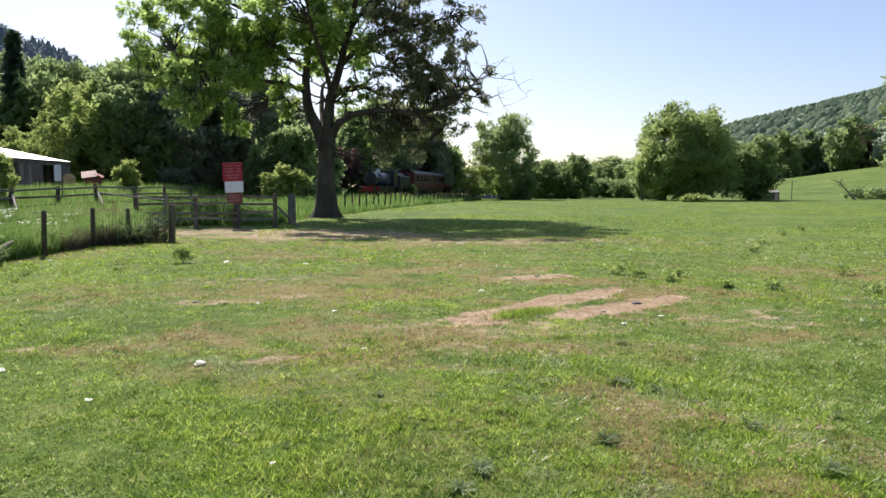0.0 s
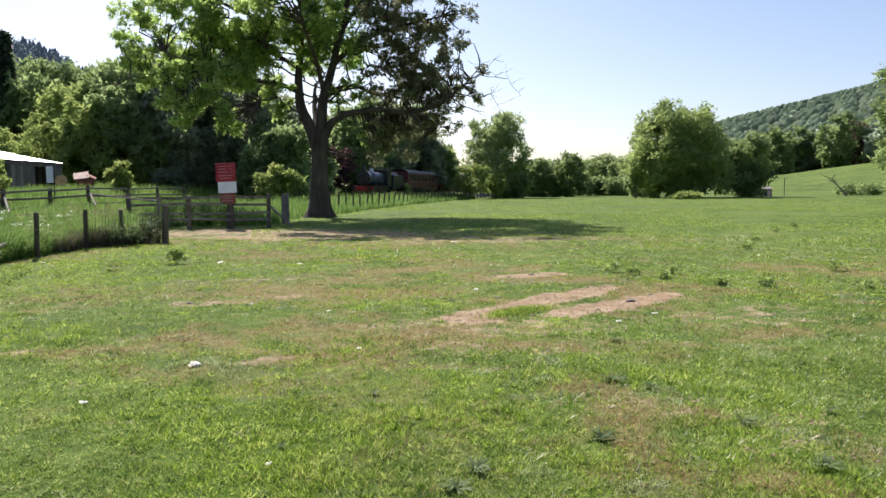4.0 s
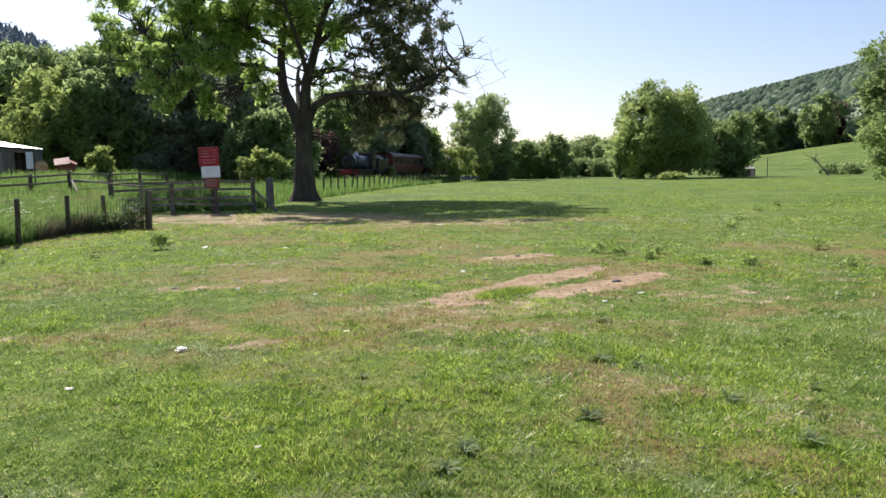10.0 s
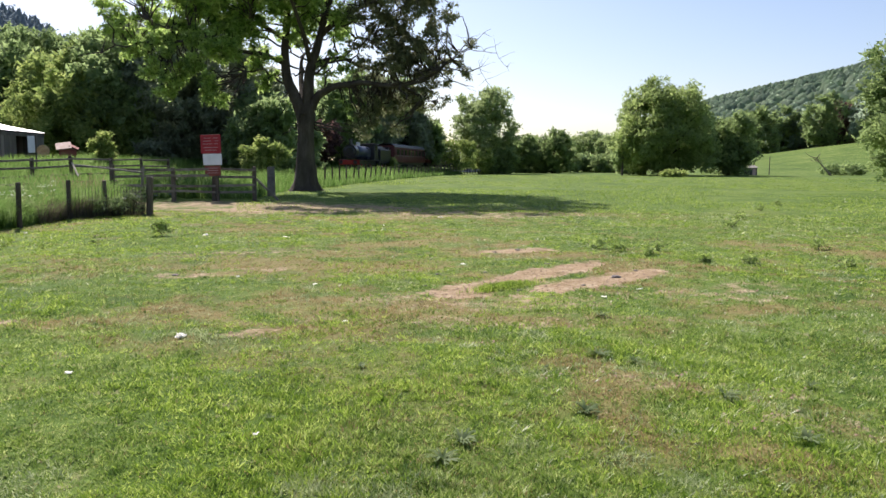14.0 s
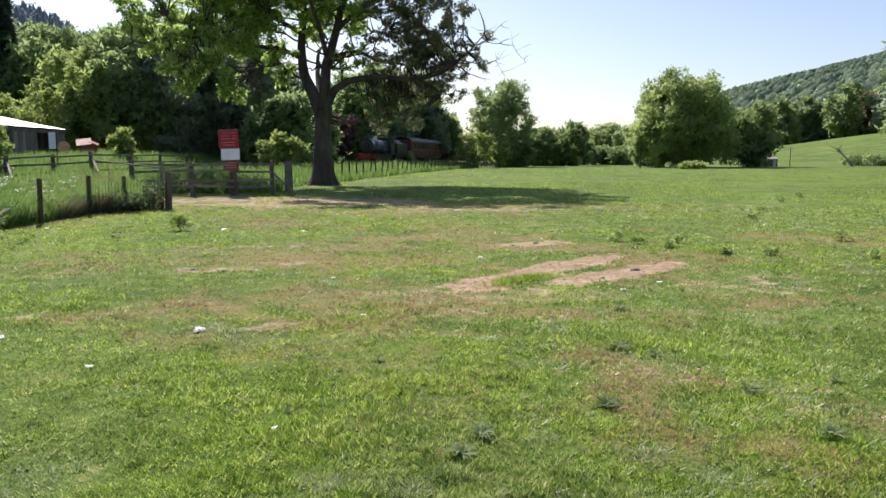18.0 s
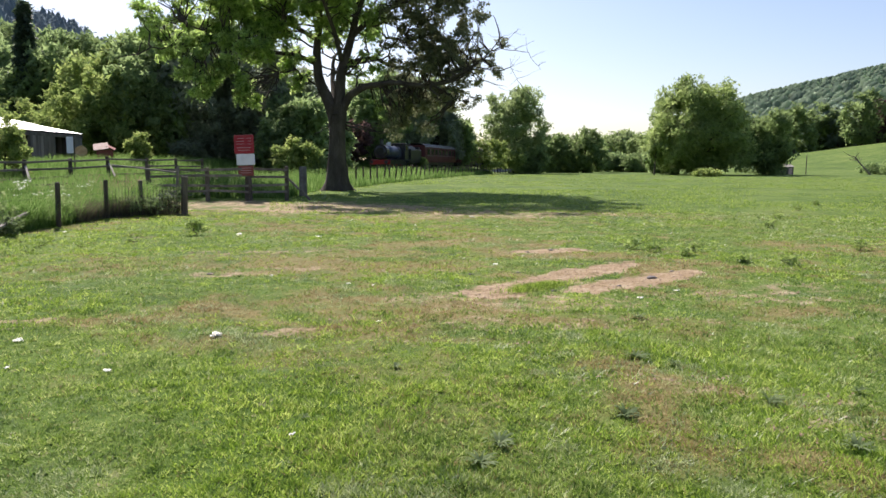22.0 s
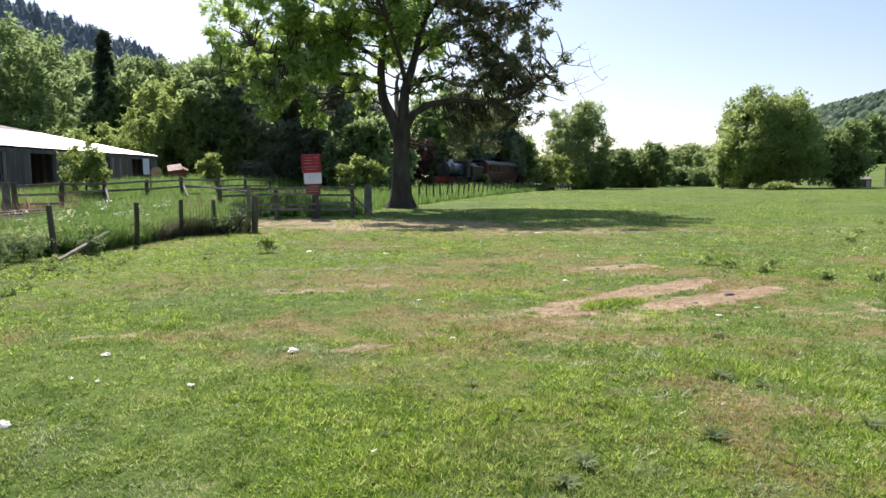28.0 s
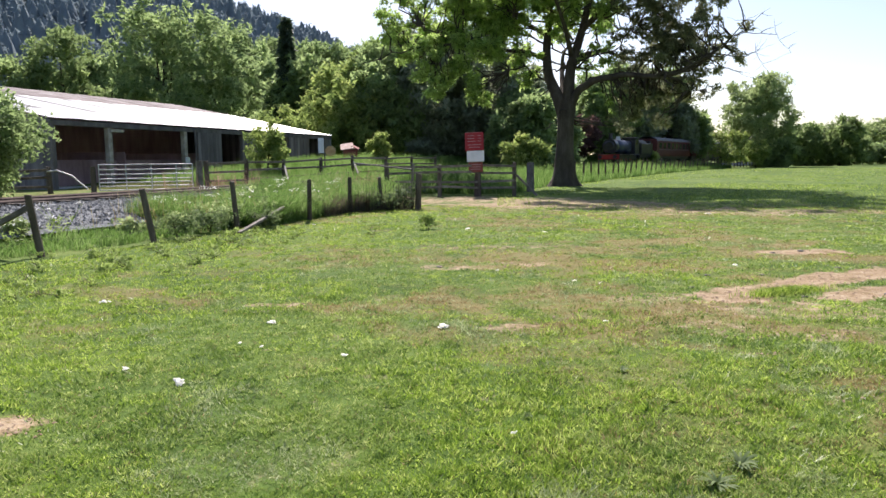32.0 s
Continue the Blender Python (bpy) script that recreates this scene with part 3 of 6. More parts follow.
# ---- the ground: one sheet out to the horizon ----
def build_ground():
    ang = np.concatenate([np.linspace(-180, -66, 24, endpoint=False), np.linspace(-66, 50, 290, endpoint=False), np.linspace(50, 180, 26, endpoint=False)])
    rad = np.concatenate([[0.01, 0.4, 0.9, 1.4], np.geomspace(1.8, 60, 250), np.geomspace(61.5, 420, 90)[0:], np.geomspace(435, 2600, 50)])
    a, r = np.meshgrid(np.radians(ang), rad, indexing="ij")
    x, y = np.sin(a) * r + 0.6, np.cos(a) * r - 0.7
    v = np.stack([x, y, terrain(x, y)], -1).reshape(-1, 3)
    na, nr = len(ang), len(rad)
    i, j = np.meshgrid(np.arange(na), np.arange(nr - 1), indexing="ij")
    k = (i + 1) % na
    f = np.stack([i * nr + j, i * nr + j + 1, k * nr + j + 1, k * nr + j], -1).reshape(-1, 4)
    me = mesh_np("ground", v, f, "ground")
    fx, fy = v[:, 0], v[:, 1]
    rr, bb = np.hypot(fx, fy), np.degrees(np.arctan2(fx, fy))
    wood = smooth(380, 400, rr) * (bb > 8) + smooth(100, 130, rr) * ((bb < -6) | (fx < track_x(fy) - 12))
    for key, val in (("bare", bareness(fx, fy)), ("dry", dryness(fx, fy)), ("wood", np.clip(wood, 0, 1))):
        me.attributes.new(key, "FLOAT", "POINT").data.foreach_set("value", val.astype(np.float32))
    me.polygons.foreach_set("use_smooth", np.ones(len(me.polygons), bool))
    return tagged(new("ground", me), "grazed green pasture with worn sandy patches", "ground", kind="structure")


build_ground()


def blades(name, x, y, height, width, material, label, category="grass", lean=0.5, seed=3, curl=True, way=None):
    """Narrow upright blades, bent over at the tip, as one mesh."""
    rng = np.random.default_rng(seed)
    n = len(x)
    z = terrain(x, y)
    b = np.stack([x, y, z - 0.005], 1)
    a = rng.uniform(0, 2 * np.pi, n)
    side = np.stack([np.cos(a), np.sin(a), np.zeros(n)], 1) * (width * rng.uniform(0.6, 1.4, n))[:, None]
    h = height * rng.uniform(0.45, 1.25, n)
    t = rng.normal(size=(n, 3)) * lean
    if way is not None:
        t[:, 0] += way[0]
        t[:, 1] += way[1]
    t[:, 2] = 1
    tip = b + t * h[:, None]
    mid = b + t * h[:, None] * np.array([0.35, 0.35, 0.6])
    if curl:
        v = np.stack([b - side, b + side, mid + side * 0.8, mid - side * 0.8, tip + side * 0.12, tip - side * 0.12], 1).reshape(-1, 3)
        k = np.arange(n)[:, None] * 6
        f = np.concatenate([k + np.array([[0, 1, 2, 3]]), k + np.array([[3, 2, 4, 5]])])
    else:
        v = np.stack([b - side * 1.1, b + side * 1.1, tip], 1).reshape(-1, 3)
        f = np.arange(n * 3).reshape(-1, 3)
    return tagged(new(name, mesh_np(name, v, f, material)), label, category, kind="stuff")


def scatter(n, r0, r1, b0, b1, rng, power=1.0):
    r = r0 * (r1 / r0) ** (rng.uniform(0, 1, n) ** power)
    b = np.radians(rng.uniform(b0, b1, n))
    return r * np.sin(b), r * np.cos(b)


def build_turf():
    """Short turf in tufts: lush, ordinary, bleached and dried-out ones lie in patches."""
    rng = np.random.default_rng(31)
    per = 8
    near, ring = scatter(76000, 2.4, 27, -60, 40, rng), scatter(20000, 0.35, 12, 40, 300, rng, 0.6)
    foot = scatter(7000, 0.35, 2.45, -60, 40, rng, 0.6)
    cx, cy = np.concatenate([near[0], ring[0], foot[0]]), np.concatenate([near[1], ring[1], foot[1]])
    cr = np.hypot(cx, cy)
    q = rng.uniform(0, 1, len(cx))
    lushness = fbm(cx, cy, 2.4, 45) + 0.5 * (fbm(cx, cy, 0.5, 47) - 0.5) + 0.30 * smooth(-5.2, -7.0, cx) * smooth(5, 8, cy) + 0.10 * smooth(6.5, 4.0, cy) * smooth(1.5, 0.0, cx)
    bleachness = fbm(cx, cy, 0.9, 48) + 0.6 * (fbm(cx, cy, 0.25, 49) - 0.5) + 0.10 * smooth(6.5, 4.5, cy) * smooth(0.5, 2.0, cx) - 0.5 * smooth(-5.2, -7.0, cx)
    dry = q < 0.04 + 0.85 * dryness(cx, cy)
    kind = np.where(dry, 3, np.where(bleachness + 0.25 * (rng.uniform(0, 1, len(cx)) - 0.5) > 0.72, 2, np.where(lushness + 0.2 * (rng.uniform(0, 1, len(cx)) - 0.5) > 0.50, 1, 0)))
    way = rng.normal(size=(len(cx), 2)) * 0.55
    wide = 0.016 * (1 + cr / 7)
    ox, oy = rng.normal(size=(len(cx), per)) * wide[:, None], rng.normal(size=(len(cx), per)) * wide[:, None]
    x, y = (cx[:, None] + ox).ravel(), (cy[:, None] + oy).ravel()
    lx, ly = (way[:, :1] + 14 * ox / (1 + cr / 7)[:, None]).ravel(), (way[:, 1:] + 14 * oy / (1 + cr / 7)[:, None]).ravel()
    kind = np.repeat(kind, per)
    keep = (rng.uniform(0, 1, len(x)) > 1.3 * bareness(x, y)) & (x > -10.2)
    x, y, lx, ly, kind = x[keep], y[keep], lx[keep], ly[keep], kind[keep]
    patch = 0.4 + 0.9 * fbm(x, y, 1.6, 41) + 0.7 * np.clip(fbm(x, y, 0.35, 43) - 0.4, 0, 1)
    r = np.hypot(x, y)
    h, w = 0.027 * patch * (0.5 + fbm(x, y, 0.1, 44)) * (1 + r / 40), 0.0027 * (1 + r / 6.5)
    for k, name, mt, lb, tall in ((0, "grass", "blade", "short grazed green grass of the pasture", 1.0), (1, "lush_grass", "lush", "bright green patches of lush short grass", 1.15),
                                  (2, "bleached_grass", "bleach", "pale bleached tufts in the grazed turf", 1.0), (3, "dry_grass", "straw", "short straw-coloured dry grass", 0.7)):
        g = kind == k
        blades(name, x[g], y[g], h[g] * tall, w[g], mt, lb, lean=0.35, seed=5 + k, curl=False, way=(lx[g], ly[g]))


build_turf()


# ---- the great tree by the field gate ----
def great_tree():
    rng = np.random.default_rng(12)
    tx, ty = -6.95, 45.0
    th = thing("field_tree", tx, ty, ground_z(tx, ty) - 0.1, "large old broadleaf tree with a forked trunk beside the field fence", "tree")
    # trunk with a flared, ribbed foot
    zs = np.array([0, 0.25, 0.6, 1.1, 1.8, 2.8, 3.8, 4.6, 5.2])
    rs = np.array([1.18, 0.9, 0.74, 0.63, 0.55, 0.49, 0.48, 0.56, 0.5])
    pts = np.stack([-0.12 + 0.02 * zs, 0 * zs, zs], 1)
    v, f = tube_arrays(pts, rs, 20)
    ang = np.arctan2(v[:, 1], v[:, 0] - (-0.12 + 0.02 * v[:, 2]))
    foot = np.exp(-v[:, 2] / 0.55)
    rib = 1 + (0.22 * np.sin(ang * 5 + 0.6) + 0.1 * np.sin(ang * 9)) * foot + 0.035 * np.sin(ang * 11 + v[:, 2])
    v[:, :2] = (v[:, :2] - pts[0, :2]) * rib[:, None] + pts[0, :2]
    part("trunk", mesh_np("trunk", v, f, "bark"), "bark", th, "thick dark furrowed trunk with a flared foot", True)
    main = []

    def limb(points, r0, r1, name="limb"):
        p = np.asarray(points, float)
        t = np.linspace(0, len(p) - 1, 5 * (len(p) - 1) + 1)
        q = np.stack([np.interp(t, np.arange(len(p)), p[:, k]) for k in range(3)], 1)
        q[1:-1] = (q[:-2] + q[1:-1] * 2 + q[2:]) / 4
        q += np.cumsum(rng.normal(size=q.shape), 0) * 0.03 * np.linspace(0, 1, len(q))[:, None]
        tube(name, q, np.linspace(r0, r1, len(q)), "bark", th, 9)
        main.append(q)
    limb([(-0.12, 0, 4.2), (-0.5, 0.0, 5.3), (-1.1, 0.1, 6.6), (-1.3, 0.2, 8.2), (-1.15, 0.2, 10.2), (-1.0, 0.1, 12.6), (-1.6, 0, 16)], 0.42, 0.07)
    limb([(0.05, 0, 4.3), (0.1, 0, 5.6), (0.2, -0.1, 7.2), (0.75, -0.1, 9.0), (1.35, 0.0, 11.2), (1.8, 0.1, 13.5), (2.2, 0, 17)], 0.40, 0.07)
    limb([(0.2, 0, 4.7), (0.7, -0.3, 5.7), (1.7, -0.6, 6.2), (3.3, -0.9, 6.3), (5.4, -1.0, 6.1), (7.2, -1.0, 6.5), (8.3, -1.0, 7.4)], 0.27, 0.05)
    limb([(0.25, 0.0, 7.0), (0.9, 0.4, 7.8), (2.0, 0.8, 8.0), (3.2, 1.2, 7.4), (4.8, 1.5, 7.2), (6.6, 1.5, 7.9)], 0.17, 0.04)
    limb([(-1.25, 0.2, 7.6), (-2.2, -0.5, 8.0), (-3.6, -1.2, 8.1), (-5.2, -1.8, 8.6), (-7.2, -2.2, 8.4)], 0.15, 0.04)
    limb([(-1.2, 0.2, 9.0), (-2.4, 0.8, 9.8), (-4.4, 1.2, 10.6), (-6.8, 1.4, 10.8)], 0.15, 0.04)
    limb([(0.75, -0.2, 9.0), (2.4, -0.6, 10.4), (4.6, -0.8, 11.2), (7.4, -1.0, 11.8)], 0.18, 0.04)
    limb([(-1.1, 0.2, 10.4), (-3.2, 0.4, 11.8), (-6.0, 0.4, 13.0), (-8.8, 0.2, 13.6)], 0.18, 0.04)
    limb([(-0.2, 0.1, 5.4), (-0.6, 2.0, 7.0), (-0.8, 4.6, 8.6), (-0.4, 7.5, 10)], 0.2, 0.04)
    limb([(0.3, -0.1, 7.6), (0.2, -2.2, 9.2), (0.0, -4.8, 10.6), (0.0, -7.0, 11.4)], 0.16, 0.04)
    limb([(1.3, 0.0, 11.0), (2.6, 0.4, 13.0), (4.6, 0.6, 14.6), (6.4, 0.6, 15.6)], 0.14, 0.04)
    # bare dead branch on the sunny side
    for pts in ([(6.0, -1, 6.8), (8.2, -1.2, 7.4), (9.6, -1.3, 8.3), (11.2, -1.2, 8.1), (11.9, -1.2, 7.1)],
                [(8.4, -1.2, 7.5), (9.6, -1.4, 8.9), (10.4, -1.4, 9.2)], [(8.0, -1.2, 7.3), (9.4, -0.9, 7.1), (10.2, -0.8, 7.3), (10.6, -0.8, 6.6)],
                [(7.6, -1.1, 7.2), (9.0, -1.3, 6.4), (9.8, -1.3, 6.2)]):
        p = np.asarray(pts)
        q = np.concatenate([wiggle(p[i], p[i + 1], 5, 0.05, rng)[:-1] for i in range(len(p) - 1)] + [p[-1:]])
        dead = tube("dead_branch", q, np.linspace(0.035, 0.007, len(q)), "bark", th, 5, "bare grey dead branch")
        side = []
        for k in range(11):
            s0 = q[rng.integers(2, len(q))]
            e0 = s0 + rng.normal(size=3) * np.array([0.45, 0.3, 0.4]) + np.array([0.35, 0, 0.05])
            side.append(tube_arrays(wiggle(s0, e0, 5, 0.05, rng), np.linspace(0.012, 0.004, 5), 4))
        v2, f2 = join_arrays(side)
        tagged(part("twigwork", mesh_np("twigwork", v2, f2, "bark"), "bark", dead), kind="stuff")
    # crooked lesser boughs off the main limbs
    base = np.concatenate(main)
    for k in range(46):
        s0 = base[rng.integers(len(base))]
        out = np.array([s0[0] * 0.35, s0[1] * 0.3, 0.5]) + rng.normal(size=3) * np.array([1.6, 1.2, 1.0])
        q = wiggle(s0, s0 + out, 9, 0.14, rng)
        tube("bough", q, np.linspace(0.07, 0.018, 9), "bark", th, 6)
        main.append(q)
    allp = np.concatenate(main)
    # crown: clumps of leaves in four masses
    def mass(n, cx, cy, cz, rx, ry, rz, r, hollow=0.3):
        n = int(n * 1.55)
        d = rng.normal(size=(n, 3))
        d /= np.linalg.norm(d, axis=1)[:, None]
        q = rng.uniform(hollow, 1, n) ** 0.6
        return np.stack([cx + d[:, 0] * q * rx, cy + d[:, 1] * q * ry, cz + d[:, 2] * q * rz], 1), 0.8 * r * rng.uniform(0.5, 1.4, n)
    sets = [mass(34, -8.2, -0.6, 10.9, 3.9, 1.8, 2.5, 0.75), mass(40, -4.8, -0.8, 11.6, 3.6, 1.9, 2.5, 0.8), mass(18, -8.6, -0.8, 9.4, 2.8, 1.6, 1.8, 0.65), mass(24, -7.2, -1.8, 7.6, 1.9, 1.4, 1.6, 0.6), mass(9, -7.4, -2.6, 6.0, 0.8, 0.8, 0.8, 0.45),
            mass(20, -4.8, -2.4, 7.8, 1.4, 1.2, 1.9, 0.55), mass(9, -4.6, -2.6, 5.6, 0.6, 0.6, 0.9, 0.42), mass(18, -3.6, -0.5, 9.6, 2.0, 1.6, 1.1, 0.6), mass(34, -1.4, -0.5, 10.9, 3.0, 1.4, 1.7, 0.55, 0.0), mass(28, -2.6, -0.4, 7.6, 1.2, 1.2, 1.9, 0.38, 0.0),
            mass(74, 1.8, 0.2, 15.8, 6.2, 6.4, 3.8, 1.05), mass(14, 0.0, -7.0, 12.8, 4.5, 2.0, 1.8, 0.9), mass(64, 5.4, 0.0, 11.0, 4.8, 3.4, 2.4, 0.62, 0.1), mass(110, 6.2, 0.2, 8.0, 4.2, 2.8, 2.0, 0.46, 0.0),
            mass(52, 5.0, 0.6, 5.6, 3.6, 2.0, 1.0, 0.42, 0.0), mass(24, 4.0, 0.6, 4.2, 2.0, 1.2, 1.1, 0.38, 0.0), mass(18, -0.2, 4.5, 11.4, 4.5, 3.0, 1.8, 0.9), mass(14, -0.4, -3.6, 11.8, 3.0, 2.0, 1.8, 0.8), mass(18, 0.6, 0.4, 9.6, 2.4, 1.6, 1.3, 0.42), mass(20, 1.8, 0.2, 7.6, 2.0, 1.2, 1.1, 0.3)]
    cen, rad = np.concatenate([s[0] for s in sets]), np.concatenate([s[1] for s in sets])
    twig = []
    for c in cen:
        d = np.linalg.norm(allp - c, axis=1) + 0.15 * np.clip(allp[:, 2] - c[2] + 0.5, 0, None)
        s = allp[np.argmin(d)]
        ln = np.linalg.norm(c - s)
        twig.append(tube_arrays(wiggle(s, c, 7, 0.07 * ln, rng), np.linspace(min(0.09, 0.03 + 0.012 * ln), 0.01, 7), 5))
    v, f = join_arrays(twig)
    tagged(part("branchwork", mesh_np("branchwork", v, f, "bark"), "bark", th), kind="stuff")
    # right of the trunk, the crown's shade is put into the leaf colour
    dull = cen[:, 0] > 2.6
    for pick, mt, lb in ((~dull, "greatleaf", "bright green foliage"), (dull, "oakshade", "sparser foliage with shade put into its leaf colour")):
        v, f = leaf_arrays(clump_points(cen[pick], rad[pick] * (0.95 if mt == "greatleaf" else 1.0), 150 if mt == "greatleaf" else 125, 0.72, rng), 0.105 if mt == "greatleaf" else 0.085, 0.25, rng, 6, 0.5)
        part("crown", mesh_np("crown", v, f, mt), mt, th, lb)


great_tree()


# ---- fences, gates and the crossing ----
def post(parent, x, y, h, r, lean=(0, 0), square=False, material="post", z=None, label="", name="post"):
    """A fence post with a worn top; x, y, z from the parent's place."""
    bm = bmesh.new()
    m = pose(x, y, z or 0, lean[0], lean[1], random.uniform(0, 90) if not square else 0)
    geo = bmesh.ops.create_cone(bm, cap_ends=True, segments=4 if square else 9, radius1=r * (1.35 if square else 1.05), radius2=r * (1.28 if square else 0.92), depth=h + 0.3,
                                matrix=m @ pose(0, 0, (h - 0.3) / 2, 0, 0, 45 if square else 0))
    top = [v for v in geo["verts"] if (m.inverted() @ v.co).z > h - 0.05]
    for v in top:
        v.co.z += random.uniform(-0.03, 0.02)
    ed = list({e for v in top for e in v.link_edges if all(w in top for w in e.verts)})
    bmesh.ops.bevel(bm, geom=ed, offset=0.012, segments=1, affect="EDGES")
    return part(name, bm, material, parent, label)


def near_fence():
    rows = [(-10.86, 7.4, 1.15, (0, 0)), (-10.7, 10.16, 1.1, (0, -9)), (-10.25, 12.5, 1.1, (2, -9)), (-10.2, 15.37, 1.15, (1, -4)), (-9.9, 18.4, 1.12, (0, 1)), (-9.95, 21.1, 1.1, (0, 1)), (-9.55, 22.6, 1.08, (0, -2))]
    th = thing("wire_fence", 0, 0, 0, "field fence of weathered round posts with slack wires, overgrown with grass", "fence")
    for x, y, h, lean in rows:
        post(th, x, y, h, 0.064, lean, z=ground_z(x, y), label="leaning dark round post" if abs(lean[1]) > 5 else "")
    post(th, -8.55, 23.4, 1.18, 0.105, (0, 2), z=0, label="thick dark corner post")
    post(th, -8.95, 23.75, 1.5, 0.05, (0, 9), z=0, material="rail", label="pale leaning post")
    part("brace", bar((-12.3, 9.75, 0.1), (-10.85, 10.12, 0.86), 0.09, 0.09), "rail", th, "grey timber brace")
    ends = rows + [(-8.55, 23.4, 1.18, (0, 0))]
    for zf in (0.3, 0.55, 0.8, 0.98):
        pts = []
        for (x0, y0, *_), (x1, y1, *_) in zip(ends[:-1], ends[1:]):
            for t in np.linspace(0, 1, 5)[:-1]:
                pts.append((x0 + (x1 - x0) * t + 0.07, y0 + (y1 - y0) * t, zf - 0.07 * math.sin(math.pi * t)))
        pts.append((-8.48, 23.4, zf))
        tube("wire", pts, [0.0025] * len(pts), "wire", th, 4)
    net = []
    for t in np.linspace(0, 1, 26):
        x, y = -9.95 + 1.35 * t, 21.1 + 2.3 * t
        net.append(tube_arrays([(x, y, 0.05), (x, y, 0.9)], [0.006, 0.006], 4))
    v, f = join_arrays(net)
    part("netting", mesh_np("netting", v, f, "wire"), "wire", th, "rusty sheep netting")


near_fence()
tagged(new("fallen_rail", None), "pale weathered rail lying against the fence foot", "timber rail").matrix_basis = pose(0, 0, 0)
part("plank", bar((-9.45, 14.3, 0.04), (-10.05, 17.3, 0.42), 0.09, 0.06), "rail", bpy.data.objects["fallen_rail"])


def rail_fence(name, pts, label, rails=(0.35, 0.75, 1.15), h=1.3, group="", mat_="rail", braces=(), dz=None):
    th = thing(name, 0, 0, 0, label, "fence", group)
    zz = [ground_z(x, y) if dz is None else dz for x, y in pts]
    for (x, y), z in zip(pts, zz):
        post(th, x, y, h + random.uniform(-0.06, 0.06), 0.08, (random.uniform(-2, 2), random.uniform(-2, 2)), True, z=z, material="post")
    for k in range(len(pts) - 1):
        (x0, y0), (x1, y1) = pts[k], pts[k + 1]
        for r in rails:
            a, b = random.uniform(-0.05, 0.05), random.uniform(-0.05, 0.05)
            part("rail", bar((x0 + 0.06, y0 - 0.06, zz[k] + r + a), (x1 + 0.06, y1 - 0.06, zz[k + 1] + r + b), 0.045, 0.1), mat_, th)
    for k in braces:
        x, y = pts[k]
        part("brace", bar((x + 0.9, y - 1.2, zz[k] + 0.25), (x + 0.1, y - 0.1, zz[k] + 0.95), 0.09, 0.07), "paletimber", th, "pale sloping prop")
    return th


rail_fence("timber_fence", [(-12.6, 30.6), (-10.38, 31.27), (-8.85, 31.75), (-7.24, 32.14)], "grey four-rail timber fence panel beside the crossing", rails=(0.32, 0.58, 0.95, 1.27), h=1.36, dz=0.1)
part("brace", bar((-6.2, 32.0, 0.05), (-7.15, 32.1, 0.95), 0.09, 0.09), "rail", bpy.data.objects["timber_fence"], "sloping end brace")
rail_fence("timber_fence", [(-20.4, 28.6), (-20.2, 31.4), (-20.0, 34.6), (-19.7, 38.2), (-19.5, 42.0), (-19.0, 46.0), (-18.6, 50.0), (-18.2, 54.0)], "grey weathered rail fence with pale props beyond the railway", braces=(2, 4))
rail_fence("timber_fence", [(-24.6, 24.0), (-24.4, 21.0), (-24.4, 18.0), (-24.6, 14.5)], "low dark timber fence beside the railway", rails=(0.3, 0.65, 0.95), h=1.05, mat_="post")
_s = thing("sagging_rail", 0, 0, 0, "long pale rail sagging towards the corner post", "timber rail")
part("pole", bar((-13.75, 29.9, 1.52), (-8.85, 23.7, 1.3), 0.05, 0.05), "rail", _s)
_g = thing("gatepost", -7.5, 37.0, 0.0, "thick grey split gatepost in long grass", "post")
post(_g, 0, 0, 1.45, 0.2, (0, 0), material="rail", name="timber")


def far_fence():
    th = thing("stake_fence", 0, 0, 0, "long row of thin dark fence stakes beside the railway", "fence")
    y, k = 48.5, 0
    pts = []
    while y < 150:
        x = float(track_x(np.array(y))) + 6.6
        pts.append((x, y))
        y += 2.35
        k += 1
    for i, (x, y) in enumerate(pts):
        post(th, x, y, 1.45 + random.uniform(-0.1, 0.1), 0.07, (0, 8 if 5 < i < 26 else random.uniform(-2, 2)), z=ground_z(x, y), name="stake")
    for zf in (0.5, 1.0):
        tube("wire", [(x + 0.07, y, ground_z(x, y) + zf) for x, y in pts], [0.006] * len(pts), "wire", th, 4)


far_fence()


